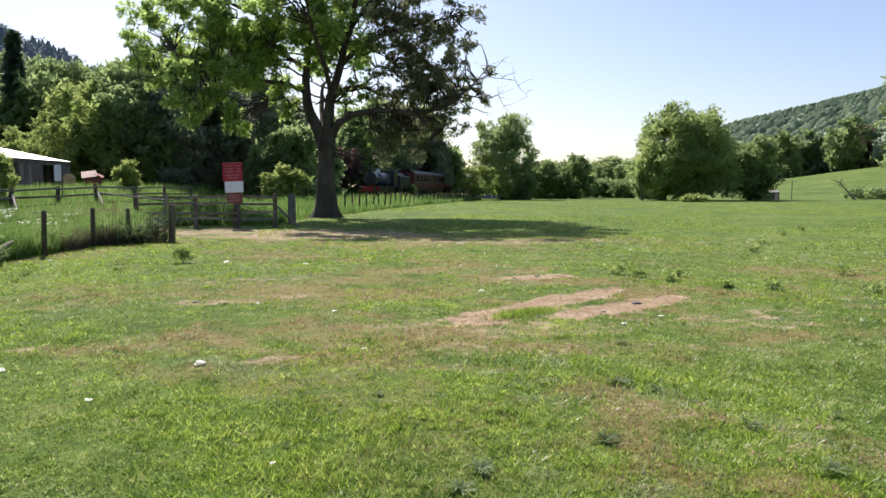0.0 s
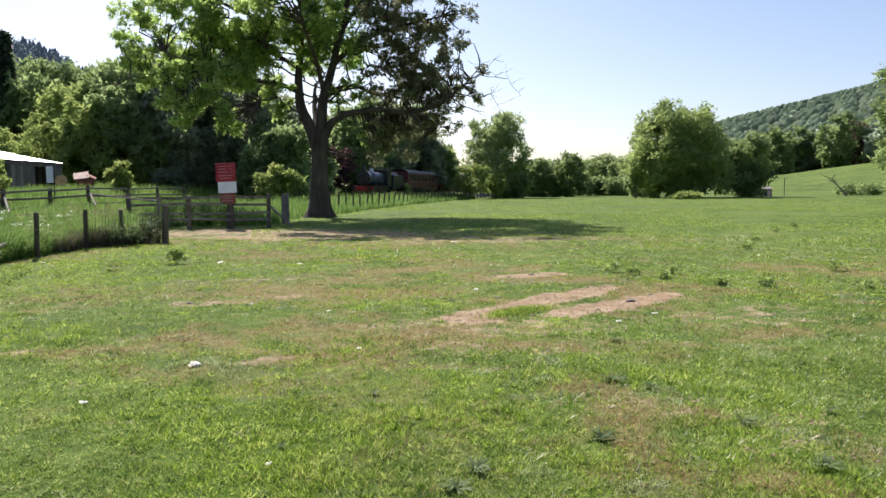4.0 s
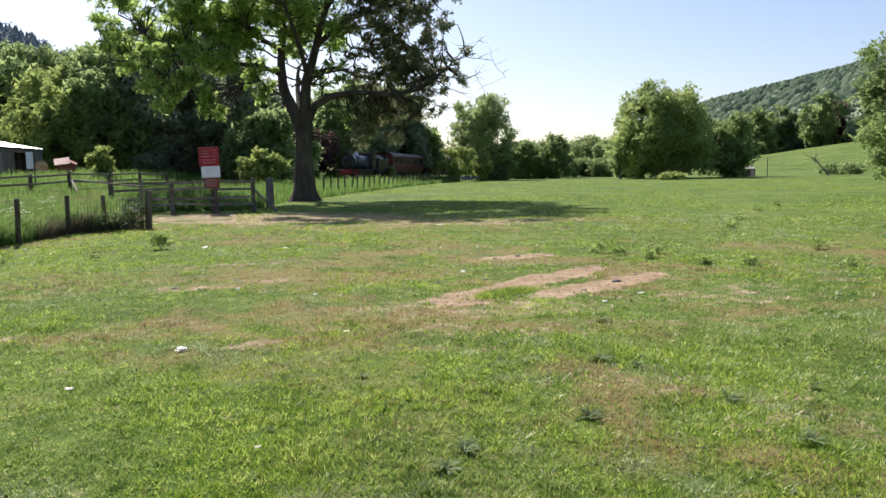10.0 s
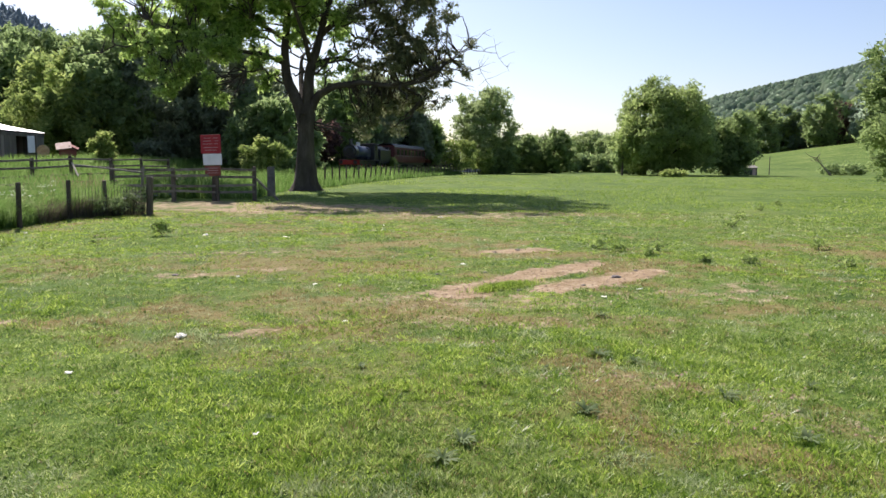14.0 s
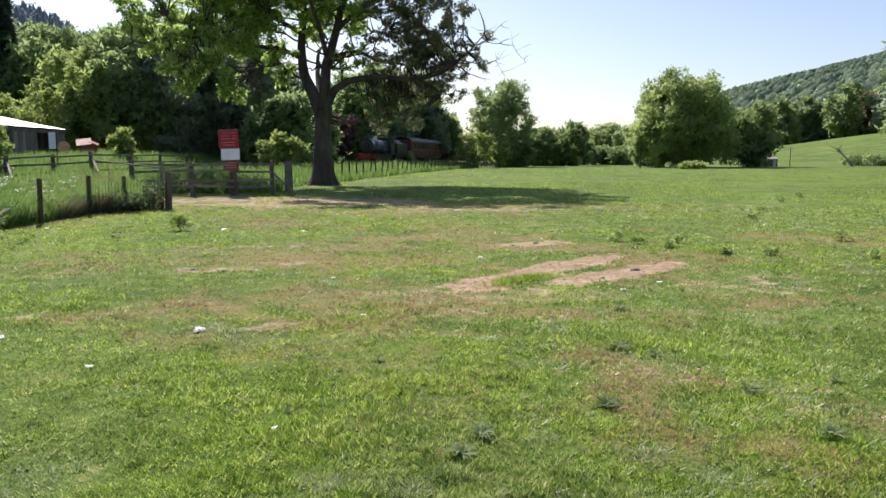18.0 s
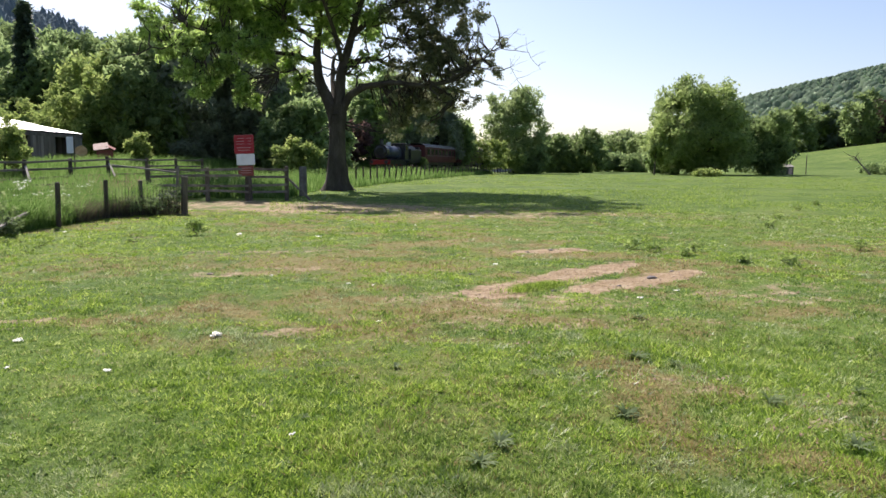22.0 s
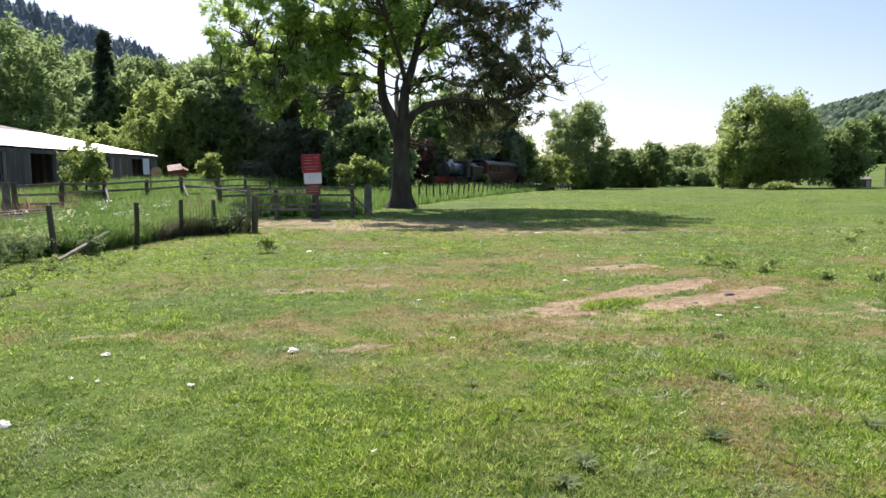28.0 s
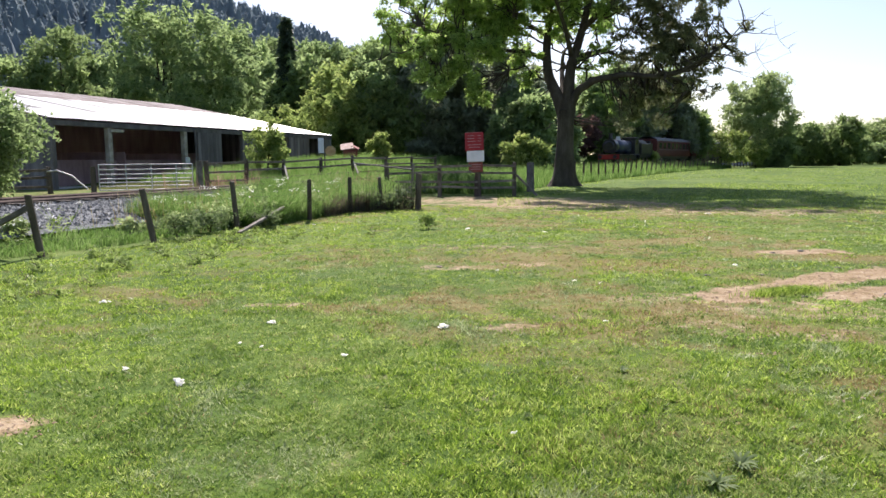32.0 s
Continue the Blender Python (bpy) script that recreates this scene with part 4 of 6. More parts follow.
def steel_gate():
    a, b = Vector((-22.4, 24.3, 0.42)), Vector((-19.8, 26.75, 0.42))
    th = thing("field_gate", 0, 0, 0, "galvanised seven-bar steel field gate beyond the railway", "gate")
    for z in (0.12, 0.27, 0.42, 0.57, 0.75, 0.94, 1.14):
        tube("bar", [a + Vector((0, 0, z)), b + Vector((0, 0, z))], [0.024, 0.024], "steel", th, 7)
    for t in (0.0, 0.28, 0.55, 0.82, 1.0):
        p = a.lerp(b, t)
        tube("upright", [p + Vector((0, 0, 0.1)), p + Vector((0, 0, 1.16))], [0.024, 0.024], "steel", th, 7)
    _p = thing("gatepost", -19.6, 26.95, 0.4, "thick pale weathered timber gatepost", "post")
    post(_p, 0, 0, 1.3, 0.15, material="rail", name="timber")
    _q = thing("gatepost", -22.55, 24.15, 0.4, "dark timber gatepost of the steel gate", "post")
    post(_q, 0, 0, 1.1, 0.11, name="timber")
    _c = thing("bent_bar", 0, 0, 0, "pale bent metal stay beside the gate", "metal bar")
    tube("stay", [(-23.9, 23.2, 1.32), (-23.6, 23.4, 1.36), (-23.2, 23.7, 1.15), (-22.7, 24.0, 0.6)], [0.03] * 4, "steel", _c, 7)


steel_gate()


def crossing_sign():
    th = thing("crossing_sign", -8.83, 31.6, 0.1, "red crossing notice with white panel and lower red plate", "sign", rz=-4)
    lean = pose(0, 0, 0, 0, -1.5, 0)
    part("post", boxed((0.11, 0.11, 1.75), lean @ pose(0.16, 0.09, 0.75), 0.01), "post", th)
    top = part("board", boxed((0.86, 0.025, 0.78), lean @ pose(0, 0, 2.3), 0.01), "signred", th, "red board with white lines of writing")
    for z, w, x in ((2.55, 0.3, -0.14), (2.55, 0.2, 0.22), (2.43, 0.34, -0.16), (2.43, 0.14, 0.26), (2.31, 0.4, -0.12), (2.31, 0.16, 0.24), (2.16, 0.6, 0.0), (2.05, 0.5, 0.0)):
        part("writing", boxed((w, 0.006, 0.02), lean @ pose(x, -0.0165, z)), "signwriting", top)
    part("white_panel", boxed((0.8, 0.025, 0.47), lean @ pose(0.04, 0, 1.66), 0.01), "signwhite", th, "blank white panel")
    low = part("plate", boxed((0.66, 0.025, 0.42), lean @ pose(0.03, 0, 1.19), 0.01), "redboard", th, "small dull red plate")
    for z in (1.3, 1.2, 1.1):
        part("writing", boxed((0.46, 0.006, 0.02), lean @ pose(0.03, -0.0165, z)), "signwriting", low)


crossing_sign()


# ---- the railway ----
def railway():
    th = thing("railway_track", 0, 0, 0, "single railway track on pale grey stone ballast", "railway", kind="structure")
    ys = np.concatenate([np.arange(-30, 60, 1.5), np.arange(60, 236, 4.0)])
    prof = [(-3.6, -0.1), (-2.3, 0.16), (-1.3, 0.2), (1.3, 0.2), (2.4, 0.14), (3.9, -0.22)]
    v = np.array([[float(track_x(np.array(y))) + d, y, 0.42 + z] for y in ys for d, z in prof])
    n, k = len(ys), len(prof)
    i, j = np.meshgrid(np.arange(n - 1), np.arange(k - 1), indexing="ij")
    f = np.stack([i * k + j, i * k + j + 1, (i + 1) * k + j + 1, (i + 1) * k + j], -1).reshape(-1, 4)
    part("ballast_bed", mesh_np("ballast_bed", v, f, "ballast"), "ballast", th)
    for d in (-0.76, 0.76):
        pts = [(float(track_x(np.array(y))) + d, y, 0.68) for y in ys]
        tube("rail", pts, [0.07] * len(pts), "railsteel", th, 4)
    me = None
    for y in np.arange(4, 44, 0.7):
        ob = part("sleeper", boxed((2.5, 0.25, 0.16), Matrix.Identity(4), 0.01), "post", th) if me is None else part("sleeper", me, "post", th)
        me = me or ob.data
        ob.matrix_basis = pose(float(track_x(np.array(y))), y, 0.6)
    rng = np.random.default_rng(77)
    m = 42000
    y = rng.uniform(4, 40, m)
    d = rng.uniform(-3.4, 3.7, m)
    z = 0.42 + np.interp(d, [p[0] for p in prof], [p[1] for p in prof])
    c = np.stack([track_x(y) + d, y, z + 0.01], 1)
    s = rng.uniform(0.018, 0.042, m)[:, None]
    q = [c + rng.normal(size=(m, 3)) * s * 0.3 + np.array(o) * s for o in ((1, 0, -0.3), (-0.5, 0.87, -0.3), (-0.5, -0.87, -0.3), (0, 0, 0.9))]
    v = np.stack(q, 1).reshape(-1, 3)
    t = np.arange(m)[:, None] * 4
    f = np.concatenate([t + np.array([[0, 1, 3]]), t + np.array([[1, 2, 3]]), t + np.array([[2, 0, 3]])])
    tagged(part("ballast_stones", mesh_np("ballast_stones", v, f, "ballast"), "ballast", th), kind="stuff")


railway()


# ---- the open barn ----
def barn():
    th = thing("barn", 0, 0.65, 0, "long open-fronted barn with dark red boards and a bright metal roof", "barn")
    xe, xr, ze, zr, y0, y1 = -28.0, -42.7, 3.7, 6.6, 27.0, 55.8
    slope = math.degrees(math.atan2(zr - ze, xe - xr))

    def roof_pt(t, y, up=0.0):
        return Vector((xe + (xr - xe) * t, y, ze + (zr - ze) * t + up))
    # corrugated sheets, one object each
    def sheet(ln, wd):
        k = 28
        u = np.linspace(-wd / 2, wd / 2, k)
        v = np.array([[x, y, 0.018 * math.sin(i * math.pi / 2) + h] for h in (0, -0.006) for i, y in enumerate(u) for x in (-ln / 2, ln / 2)])
        i = np.arange(k - 1)[:, None] * 2
        f1 = (i + np.array([[0, 1, 3, 2]]))
        return mesh_np("sheet", v, np.concatenate([f1, (f1 + 2 * k)[:, ::-1]]), "zinc")
    ln = math.hypot(xe - xr, zr - ze)
    bands = [(0.0, 0.24, "zinc"), (0.235, 0.48, "zinc"), (0.475, 0.66, "zinc"), (0.655, 1.0, "rusty")]
    nsh = 29
    for t0, t1, mt in bands:
        me = sheet((t1 - t0) * ln, (y1 - y0) / nsh + 0.05)
        me.materials[0] = M[mt]
        lights = me.copy()
        lights.materials[0] = M["addedlight"]
        for i in range(nsh):
            y = y0 + (y1 - y0) * (i + 0.5) / nsh
            use = me
            ob = part("roof_sheet", use, mt, th)
            # some sheets are made translucent, added only to brighten the dark interior
            if 0.2 < t0 < 0.6 and i % 4 == 2:
                ob.data = lights
                tagged(ob, "translucent roof sheet added to brighten the barn inside")
            c = roof_pt((t0 + t1) / 2, y, 0.06 + (0.012 if i % 2 else 0) + 0.02 * (t0 > 0) * 1)
            ob.matrix_basis = Matrix.Translation(c) @ pose(0, 0, 0, random.uniform(-.3, .3), slope + random.uniform(-.15, .15), 0)
    # structure
    gz = lambda y: ground_z(xe, y)
    part("eave_beam", boxed((0.12, y1 - y0, 0.24), pose(xe - 0.1, (y0 + y1) / 2, ze - 0.16), 0.01), "barnwood", th)
    for y in (27.1, 30.75, 36.8, 42.9, 49.0, 55.6):
        g = gz(y)
        # two posts use paler timber: veiling glare is put into their colour
        part("barn_post", boxed((0.28, 0.28, ze - 0.25 - g + 0.3), pose(xe - 0.2, y, (ze - 0.25 + g - 0.3) / 2), 0.02), "paletimber" if 28 < y < 40 else "barnwood", th, "timber post in the open barn front" if y < 40 else "")
        part("roof_beam", bar(roof_pt(0.01, y, -0.14), roof_pt(0.99, y, -0.14), 0.12, 0.2), "barnwood", th)
    part("bracket", boxed((0.1, 1.0, 0.16), pose(xe - 0.05, 31.2, ze - 0.42), 0.01), "paletimber", th)
    # back and end walls, floor
    zb = 0.3
    part("back_wall", boxed((0.12, y1 - y0, zr - zb + 0.0), pose(xr + 0.2, (y0 + y1) / 2, (zr + zb) / 2 - 0.1), 0.01), "maroon", th)
    for y in (y0 + 0.06, y1 - 0.06):
        for i in range(46):
            x = xe - 0.4 + (xr - xe + 0.7) * (i + 0.5) / 46
            t = (x - xe) / (xr - xe)
            top = ze + (zr - ze) * t - 0.1
            part("board", boxed((0.31, 0.04, top - zb), pose(x, y + random.uniform(-.01, .01), (top + zb) / 2)), "barnwood", th)
    for y, h in ((y0 + 5, 0), (40.6, 0)):
        part("cross_wall", boxed((12.8, 0.08, 1.7), pose(xe - 8.0, y + 1.5, 1.4), 0.01), "maroon", th)
    # unseen slab, added to bounce light up onto walls and roof
    part("floor_slab", boxed((xe - xr - 0.6, y1 - y0 - 0.4, 0.5), pose((xe + xr) / 2, (y0 + y1) / 2, 0.25), 0.02), "concrete", th, "unseen pale floor added to bounce light into the barn")
    part("manger_wall", boxed((0.1, 12.5, 1.35), pose(xe - 2.2, 34.2, 1.15), 0.01), "maroon", th)
    # boarded bays in the front
    def boards(ya, yb, za, zt, mt="barnwood"):
        k = max(2, int(round((yb - ya) / 0.3)))
        for i in range(k):
            y = ya + (yb - ya) * (i + 0.5) / k
            part("board", boxed((0.03, (yb - ya) / k - 0.015, zt - za), pose(xe - 0.05 + random.uniform(-.012, .012), y, (za + zt) / 2)), mt, th)
    boards(37.9, 40.3, gz(39), ze - 0.28)
    boards(43.0, 45.4, gz(44), ze - 0.28)
    boards(45.4, 48.9, gz(47), gz(47) + 1.1)
    boards(49.1, 51.9, gz(50), ze - 0.28)
    boards(54.4, 55.5, gz(55), ze - 0.28)
    part("downpipe", boxed((0.09, 0.09, 3.0), pose(xe + 0.02, 37.6, 2.1), 0.01), "barnwood", th)
    part("hung_disc", boxed((0.04, 0.34, 0.42), pose(xe + 0.0, 36.8, 1.75), 0.06), "signwhite", th, "white plate hung on a post")


barn()


# ---- trees and bushes beyond the railway ----
def at(px_bearing, dist):
    b = radians(px_bearing)
    return dist * math.sin(b), dist * math.cos(b)


def woods():
    # bearing, distance, height, half width, leaf, seed, kind of crown
    rows = [
        # dark evergreens behind the crossing
        (-21.6, 77, 13.0, 4.6, "leaf", 1), (-18.2, 74, 14.0, 5.1, "dark", 2), (-15.0, 75, 13.5, 4.9, "dark", 3), (-12.2, 78, 10.6, 4.0, "dark", 4), (-23.5, 80, 13, 4.0, "shrub", 5),
        (-17.0, 82, 14.5, 5.5, "dark", 6), (-20.6, 84, 14, 5.5, "shrub", 7),
        # fresh green behind the trunk
        (-11.0, 80, 8.0, 2.8, "leaf", 8), (-9.2, 78, 6.5, 2.4, "leaf", 9), (-12.1, 70, 8.4, 2.8, "leaf", 10),
        (-12.9, 66, 5.0, 2.0, "leaf", 54), (-11.3, 66, 7.0, 2.2, "leaf", 55), (-24.6, 71, 7.8, 2.9, "shrub", 51), (-22.9, 71, 9.0, 2.8, "leaf", 52), (-21.2, 72, 7.0, 2.4, "leaf", 53),
        # dark trees right of the trunk
        (-6.0, 108, 14, 5.0, "leaf", 41), (-4.0, 116, 15, 5.0, "dark", 42), (-2.0, 128, 16, 5.4, "leaf", 43),
        (-6.4, 118, 13, 5.2, "leaf", 11), (-3.4, 122, 14.5, 5.4, "oak", 12), (-1.2, 126, 13.5, 4.6, "dark", 13), (-8.6, 116, 11, 4.4, "oak", 14), (0.2, 130, 10, 3.4, "leaf", 15),
        # woods behind the barn
        (-25.8, 92, 12.5, 5.2, "shrub", 16), (-28.3, 104, 14.5, 5.5, "leaf", 17), (-31.6, 120, 16.5, 6.2, "leaf", 18), (-34.6, 92, 16.5, 5.4, "leaf", 19), (-38.2, 87, 18.3, 7.2, "leaf", 20),
        (-44.6, 92, 15.4, 4.8, "oak", 21), (-48.6, 90, 12.0, 4.4, "leaf", 22), (-52.5, 84, 12.5, 5.0, "oak", 23), (-24.0, 110, 15, 5.5, "leaf", 24), (-33.2, 134, 19, 6.5, "leaf", 25),
        (-56, 82, 17, 6.5, "leaf", 26), (-22.8, 137, 19.0, 6.8, "leaf", 27), (-26.8, 140, 18.5, 7, "leaf", 28), (-30.2, 165, 19, 7, "oak", 29), (-37.5, 130, 16, 6.5, "oak", 30), (-41.5, 112, 14, 5.5, "leaf", 31),
    ]
    for b, d, h, w, leaf, seed in rows:
        x, y = at(b, d)
        nm = {"shrub": "broadleaf_tree", "dark": "evergreen_tree", "leaf": "broadleaf_tree", "oak": "broadleaf_tree"}[leaf]
        lb = {"shrub": "bright green broadleaf tree at the edge of the dark evergreens", "dark": "dense dark evergreen tree in deep shade", "leaf": "full fresh-green broadleaf tree at the wood's edge", "oak": "tall dark-green broadleaf tree in the wood"}[leaf]
        tree(nm, x, y, h, w, lb, leaf, z0=0.6 if leaf == "dark" or d < 95 else h * 0.12, clumps=135 if w < 6.9 else 220, per=92, clump_r=0.22 * w if w < 6.9 else 1.35, leaf_size=0.23 if d < 100 else 0.31, seed=100 + seed, group="woodland trees", low_wide=0.25, limbs=4)
    for b, d, h, w, seed in ((-29.5, 104, 18.8, 4.3, 2),):
        x, y = at(b, d)
        conifer("spruce", x, y, h, w, "tall dark spruce standing above the broadleaf wood", seed=seed, group="woodland conifers")
    # copper foliage behind the trunk
    x, y = at(-7.4, 100)
    tree("copper_beech", x, y, 6.5, 2.2, "low copper-red beech behind the railway", "copper", z0=0.8, clumps=30, per=120, seed=61)
    # shrubs: bearing, distance, height, half width
    for b, d, h, w, leaf, seed, lb in (
        (-31.2, 43, 3.3, 1.45, "shrub", 1, "fresh green elder bush in front of the barn"), (-22.85, 56, 2.5, 0.95, "shrub", 2, "light green bush on the grassy bank"),
        (-50.6, 26.0, 3.9, 2.6, "leaf", 3, "leafy green bush beside the railway"), (2.9, 124, 6.5, 2.9, "shrub", 4, "light green bush at the fence end"),
        (4.6, 128, 4.6, 2.6, "shrub", 5, "low green bush at the fence end"), (-27.3, 70, 6.0, 3.0, "shrub", 6, "bright green thicket behind the barn"),
        (-24.8, 72, 7.0, 2.8, "shrub", 7, "bright green thicket behind the barn"), (-29.5, 74, 6.0, 3.0, "shrub", 8, "bright green thicket behind the barn"),
        (0.0, 150, 7.0, 3.5, "pale", 9, "pale distant bush beyond the railway"), (-19.5, 68, 2.0, 1.6, "dark", 10, "dark low bush on the bank"), (-11.9, 60, 3.4, 1.9, "shrub", 11, "green bramble bush by the railway"),
        (-21.8, 71, 4.0, 2.2, "shrub", 21, "fresh green undergrowth at the wood edge"), (-19.8, 73, 4.5, 2.4, "dark", 22, "dark evergreen undergrowth below the trees"), (-17.8, 71, 4.2, 2.4, "dark", 23, "dark evergreen undergrowth below the trees"),
        (-16.0, 72, 4.6, 2.4, "dark", 24, "dark evergreen undergrowth below the trees"), (-14.2, 73, 4.2, 2.4, "dark", 25, "dark evergreen undergrowth below the trees"), (-8.0, 104, 4.5, 3.0, "shrub", 26, "green undergrowth behind the railway"), (-5.6, 112, 5.0, 3.2, "dark", 27, "dark undergrowth behind the railway"),
        (-3.4, 120, 5.0, 3.2, "shrub", 28, "green undergrowth behind the railway"), (-1.4, 132, 5.5, 3.4, "dark", 29, "dark undergrowth behind the railway"),
        (-5.0, 100, 2.6, 1.5, "shrub", 12, "low green bush by the railway"), (-2.5, 104, 2.2, 1.2, "shrub", 13, "low green bush by the railway")):
        x, y = at(b, d)
        tree("bush", x, y, h, w, lb, leaf, "bush", z0=0.1, clumps=46 if d > 30 else 110, per=110 if d > 30 else 260, leaf_size=0.07 if d < 30 else 0.085 if d < 60 else 0.16, seed=200 + seed, trunk_r=0.05, limbs=6, hollow=0.2)


woods()


# ---- the far side of the field ----
def far_field():
    x, y = at(4.8, 138)
    tree("ash_tree", x, y, 16.4, 6.5, "airy tall ash tree at the field edge", "pale", z0=0.3, clumps=210, per=135, leaf_size=0.22, seed=305, clump_r=1.15, hollow=0.3, limbs=9)
    for b, d, h, w, leaf, s in ((9.9, 150, 9.2, 4.2, "oak", 1), (7.5, 152, 7.8, 4.2, "oak", 10), (5.7, 135, 5.4, 3.6, "oak", 11), (12.5, 195, 11.4, 5.2, "pale", 2), (14.3, 185, 9.4, 4.2, "pale", 3), (6.4, 200, 9.5, 5, "hilltree", 4), (11.2, 230, 10.0, 6, "leaf", 5), (15.4, 150, 6.5, 2.8, "leaf", 6), (8.6, 215, 10.5, 5.5, "pale", 12), (10.9, 222, 10.5, 5.5, "hilltree", 13), (13.4, 215, 10.5, 5.5, "hilltree", 14), (1.2, 210, 10, 4, "pale", 7), (-1.2, 230, 11, 6, "pale", 8)):
        x, y = at(b, d)
        tree("broadleaf_tree", x, y, h, w, "distant rounded tree along the field edge", leaf, z0=-0.8, clumps=100, per=95, leaf_size=0.28, clump_r=0.24 * w, seed=310 + s, low_wide=0.15, group="field edge trees")
    # boundary hedge
    for i, b in enumerate(np.linspace(4.4, 14.6, 13)):
        x, y = at(b, 172 + 4 * math.sin(i * 2.1))
        tree("hedge_bush", x, y, 4.4 + 0.7 * math.sin(i * 1.7), 3.5, "dark hedge bush along the far field boundary", "oak" if i % 3 else "leaf", "bush", z0=0.1, clumps=44, per=80, leaf_size=0.28, seed=330 + i, group="boundary hedge", trunk_r=0.08, limbs=2)
    # the large spreading tree in the field
    x, y = at(17.8, 132)
    tree("spreading_tree", x, y, 15.9, 9.3, "large spreading field tree with foliage down to the grass", "hilltree", z0=-1.0, clumps=400, per=200, leaf_size=0.21, clump_r=1.4, seed=352, trunk_r=0.5, low_wide=0.12, limbs=8)
    x, y = at(22.4, 138)
    tree("broadleaf_tree", x, y, 10.8, 5.2, "darker tree standing close behind the spreading tree", "oak", z0=-0.6, clumps=140, per=130, leaf_size=0.25, seed=342, group="field trees")
    x, y = at(15.0, 128)
    tree("young_tree", x, y, 6.5, 1.7, "slim young tree at the edge of the spreading crown", "leaf", z0=1.8, clumps=24, per=90, leaf_size=0.22, seed=343, trunk_r=0.14)
    x, y = at(18.6, 112)
    tree("bush", x, y, 1.3, 2.0, "low bramble patch in the pasture", "shrub", "bush", z0=0.0, clumps=22, per=90, leaf_size=0.16, seed=344, trunk_r=0.03, limbs=2)
    x, y = at(23.0, 150)
    tree("bush", x, y, 3.6, 1.4, "pale green bush beside the field shed", "shrub", "bush", z0=0.1, clumps=22, per=90, leaf_size=0.2, seed=345, trunk_r=0.05, limbs=2)
    # the tree that leans in on the right
    x, y = at(36.0, 60)
    tree("chestnut_tree", x, y, 11.8, 6.0, "large-leaved chestnut tree with foliage hanging low", "oak", z0=0.4, clumps=250, per=220, leaf_size=0.145, clump_r=0.95, seed=351, hollow=0.25, trunk_r=0.45, low_wide=0.1)
    # hillside trees above the pasture slope
    rng = np.random.default_rng(360)
    for i in range(26):
        b = 20.5 + i * 0.95 + rng.uniform(-0.3, 0.3)
        d = rng.uniform(335, 380)
        x, y = at(b, d)
        cop = i in (9,)
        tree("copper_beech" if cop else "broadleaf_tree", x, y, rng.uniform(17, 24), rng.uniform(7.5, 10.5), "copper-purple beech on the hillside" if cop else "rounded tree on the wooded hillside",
             "copper" if cop else ("oak", "hazewood")[i % 2], z0=-1.0, clumps=60, per=60, leaf_size=0.8, seed=360 + i, group="hillside trees", limbs=1)
    # field shed
    x, y = at(23.75, 148)
    th = thing("field_shed", x, y, ground_z(x, y), "small dark timber shed with a pale pitched roof in the pasture", "shed", rz=18)
    part("body", boxed((2.2, 2.0, 1.35), pose(0, 0, 0.67), 0.03), "black", th)
    for s in (-1, 1):
        part("roof", boxed((2.5, 1.25, 0.06), pose(0, s * 0.55, 1.57, -s * 24, 0, 0), 0.01), "paletimber", th)
    part("doorway", boxed((0.8, 0.05, 1.15), pose(0.4, -1.02, 0.58), 0.01), "maroon", th)
    x, y = at(25.1, 150)
    th = thing("field_pole", x, y, ground_z(x, y), "thin grey pole standing in the pasture", "pole")
    post(th, 0, 0, 3.4, 0.08, material="rail", name="timber")
    # dead leaning tree
    x, y = at(28.2, 152)
    th = thing("dead_tree", x, y, ground_z(x, y) - 0.1, "bare leaning dead tree with a broken crown", "tree")
    tube("trunk", [(2.4, 0, 0), (1.4, 0, 1.1), (0.3, 0, 2.2), (-0.8, 0, 3.4)], [0.22, 0.17, 0.12, 0.05], "rail", th, 7)
    twr = np.random.default_rng(363)
    for k in range(12):
        s0 = np.array([0.3 - 0.09 * k, 0, 2.2 + 0.1 * k])
        tube("limb", wiggle(s0, s0 + np.array([twr.uniform(-2.2, 0.9), twr.uniform(-0.6, 0.6), twr.uniform(0.3, 1.7)]), 6, 0.12, twr), np.linspace(0.06, 0.015, 6), "rail", th, 5)
    x, y = at(29.8, 160)
    tree("bush", x, y, 2.2, 4.5, "low scrub at the foot of the slope", "oak", "bush", z0=0.1, clumps=26, per=80, leaf_size=0.25, seed=346, trunk_r=0.03, limbs=2)


far_field()


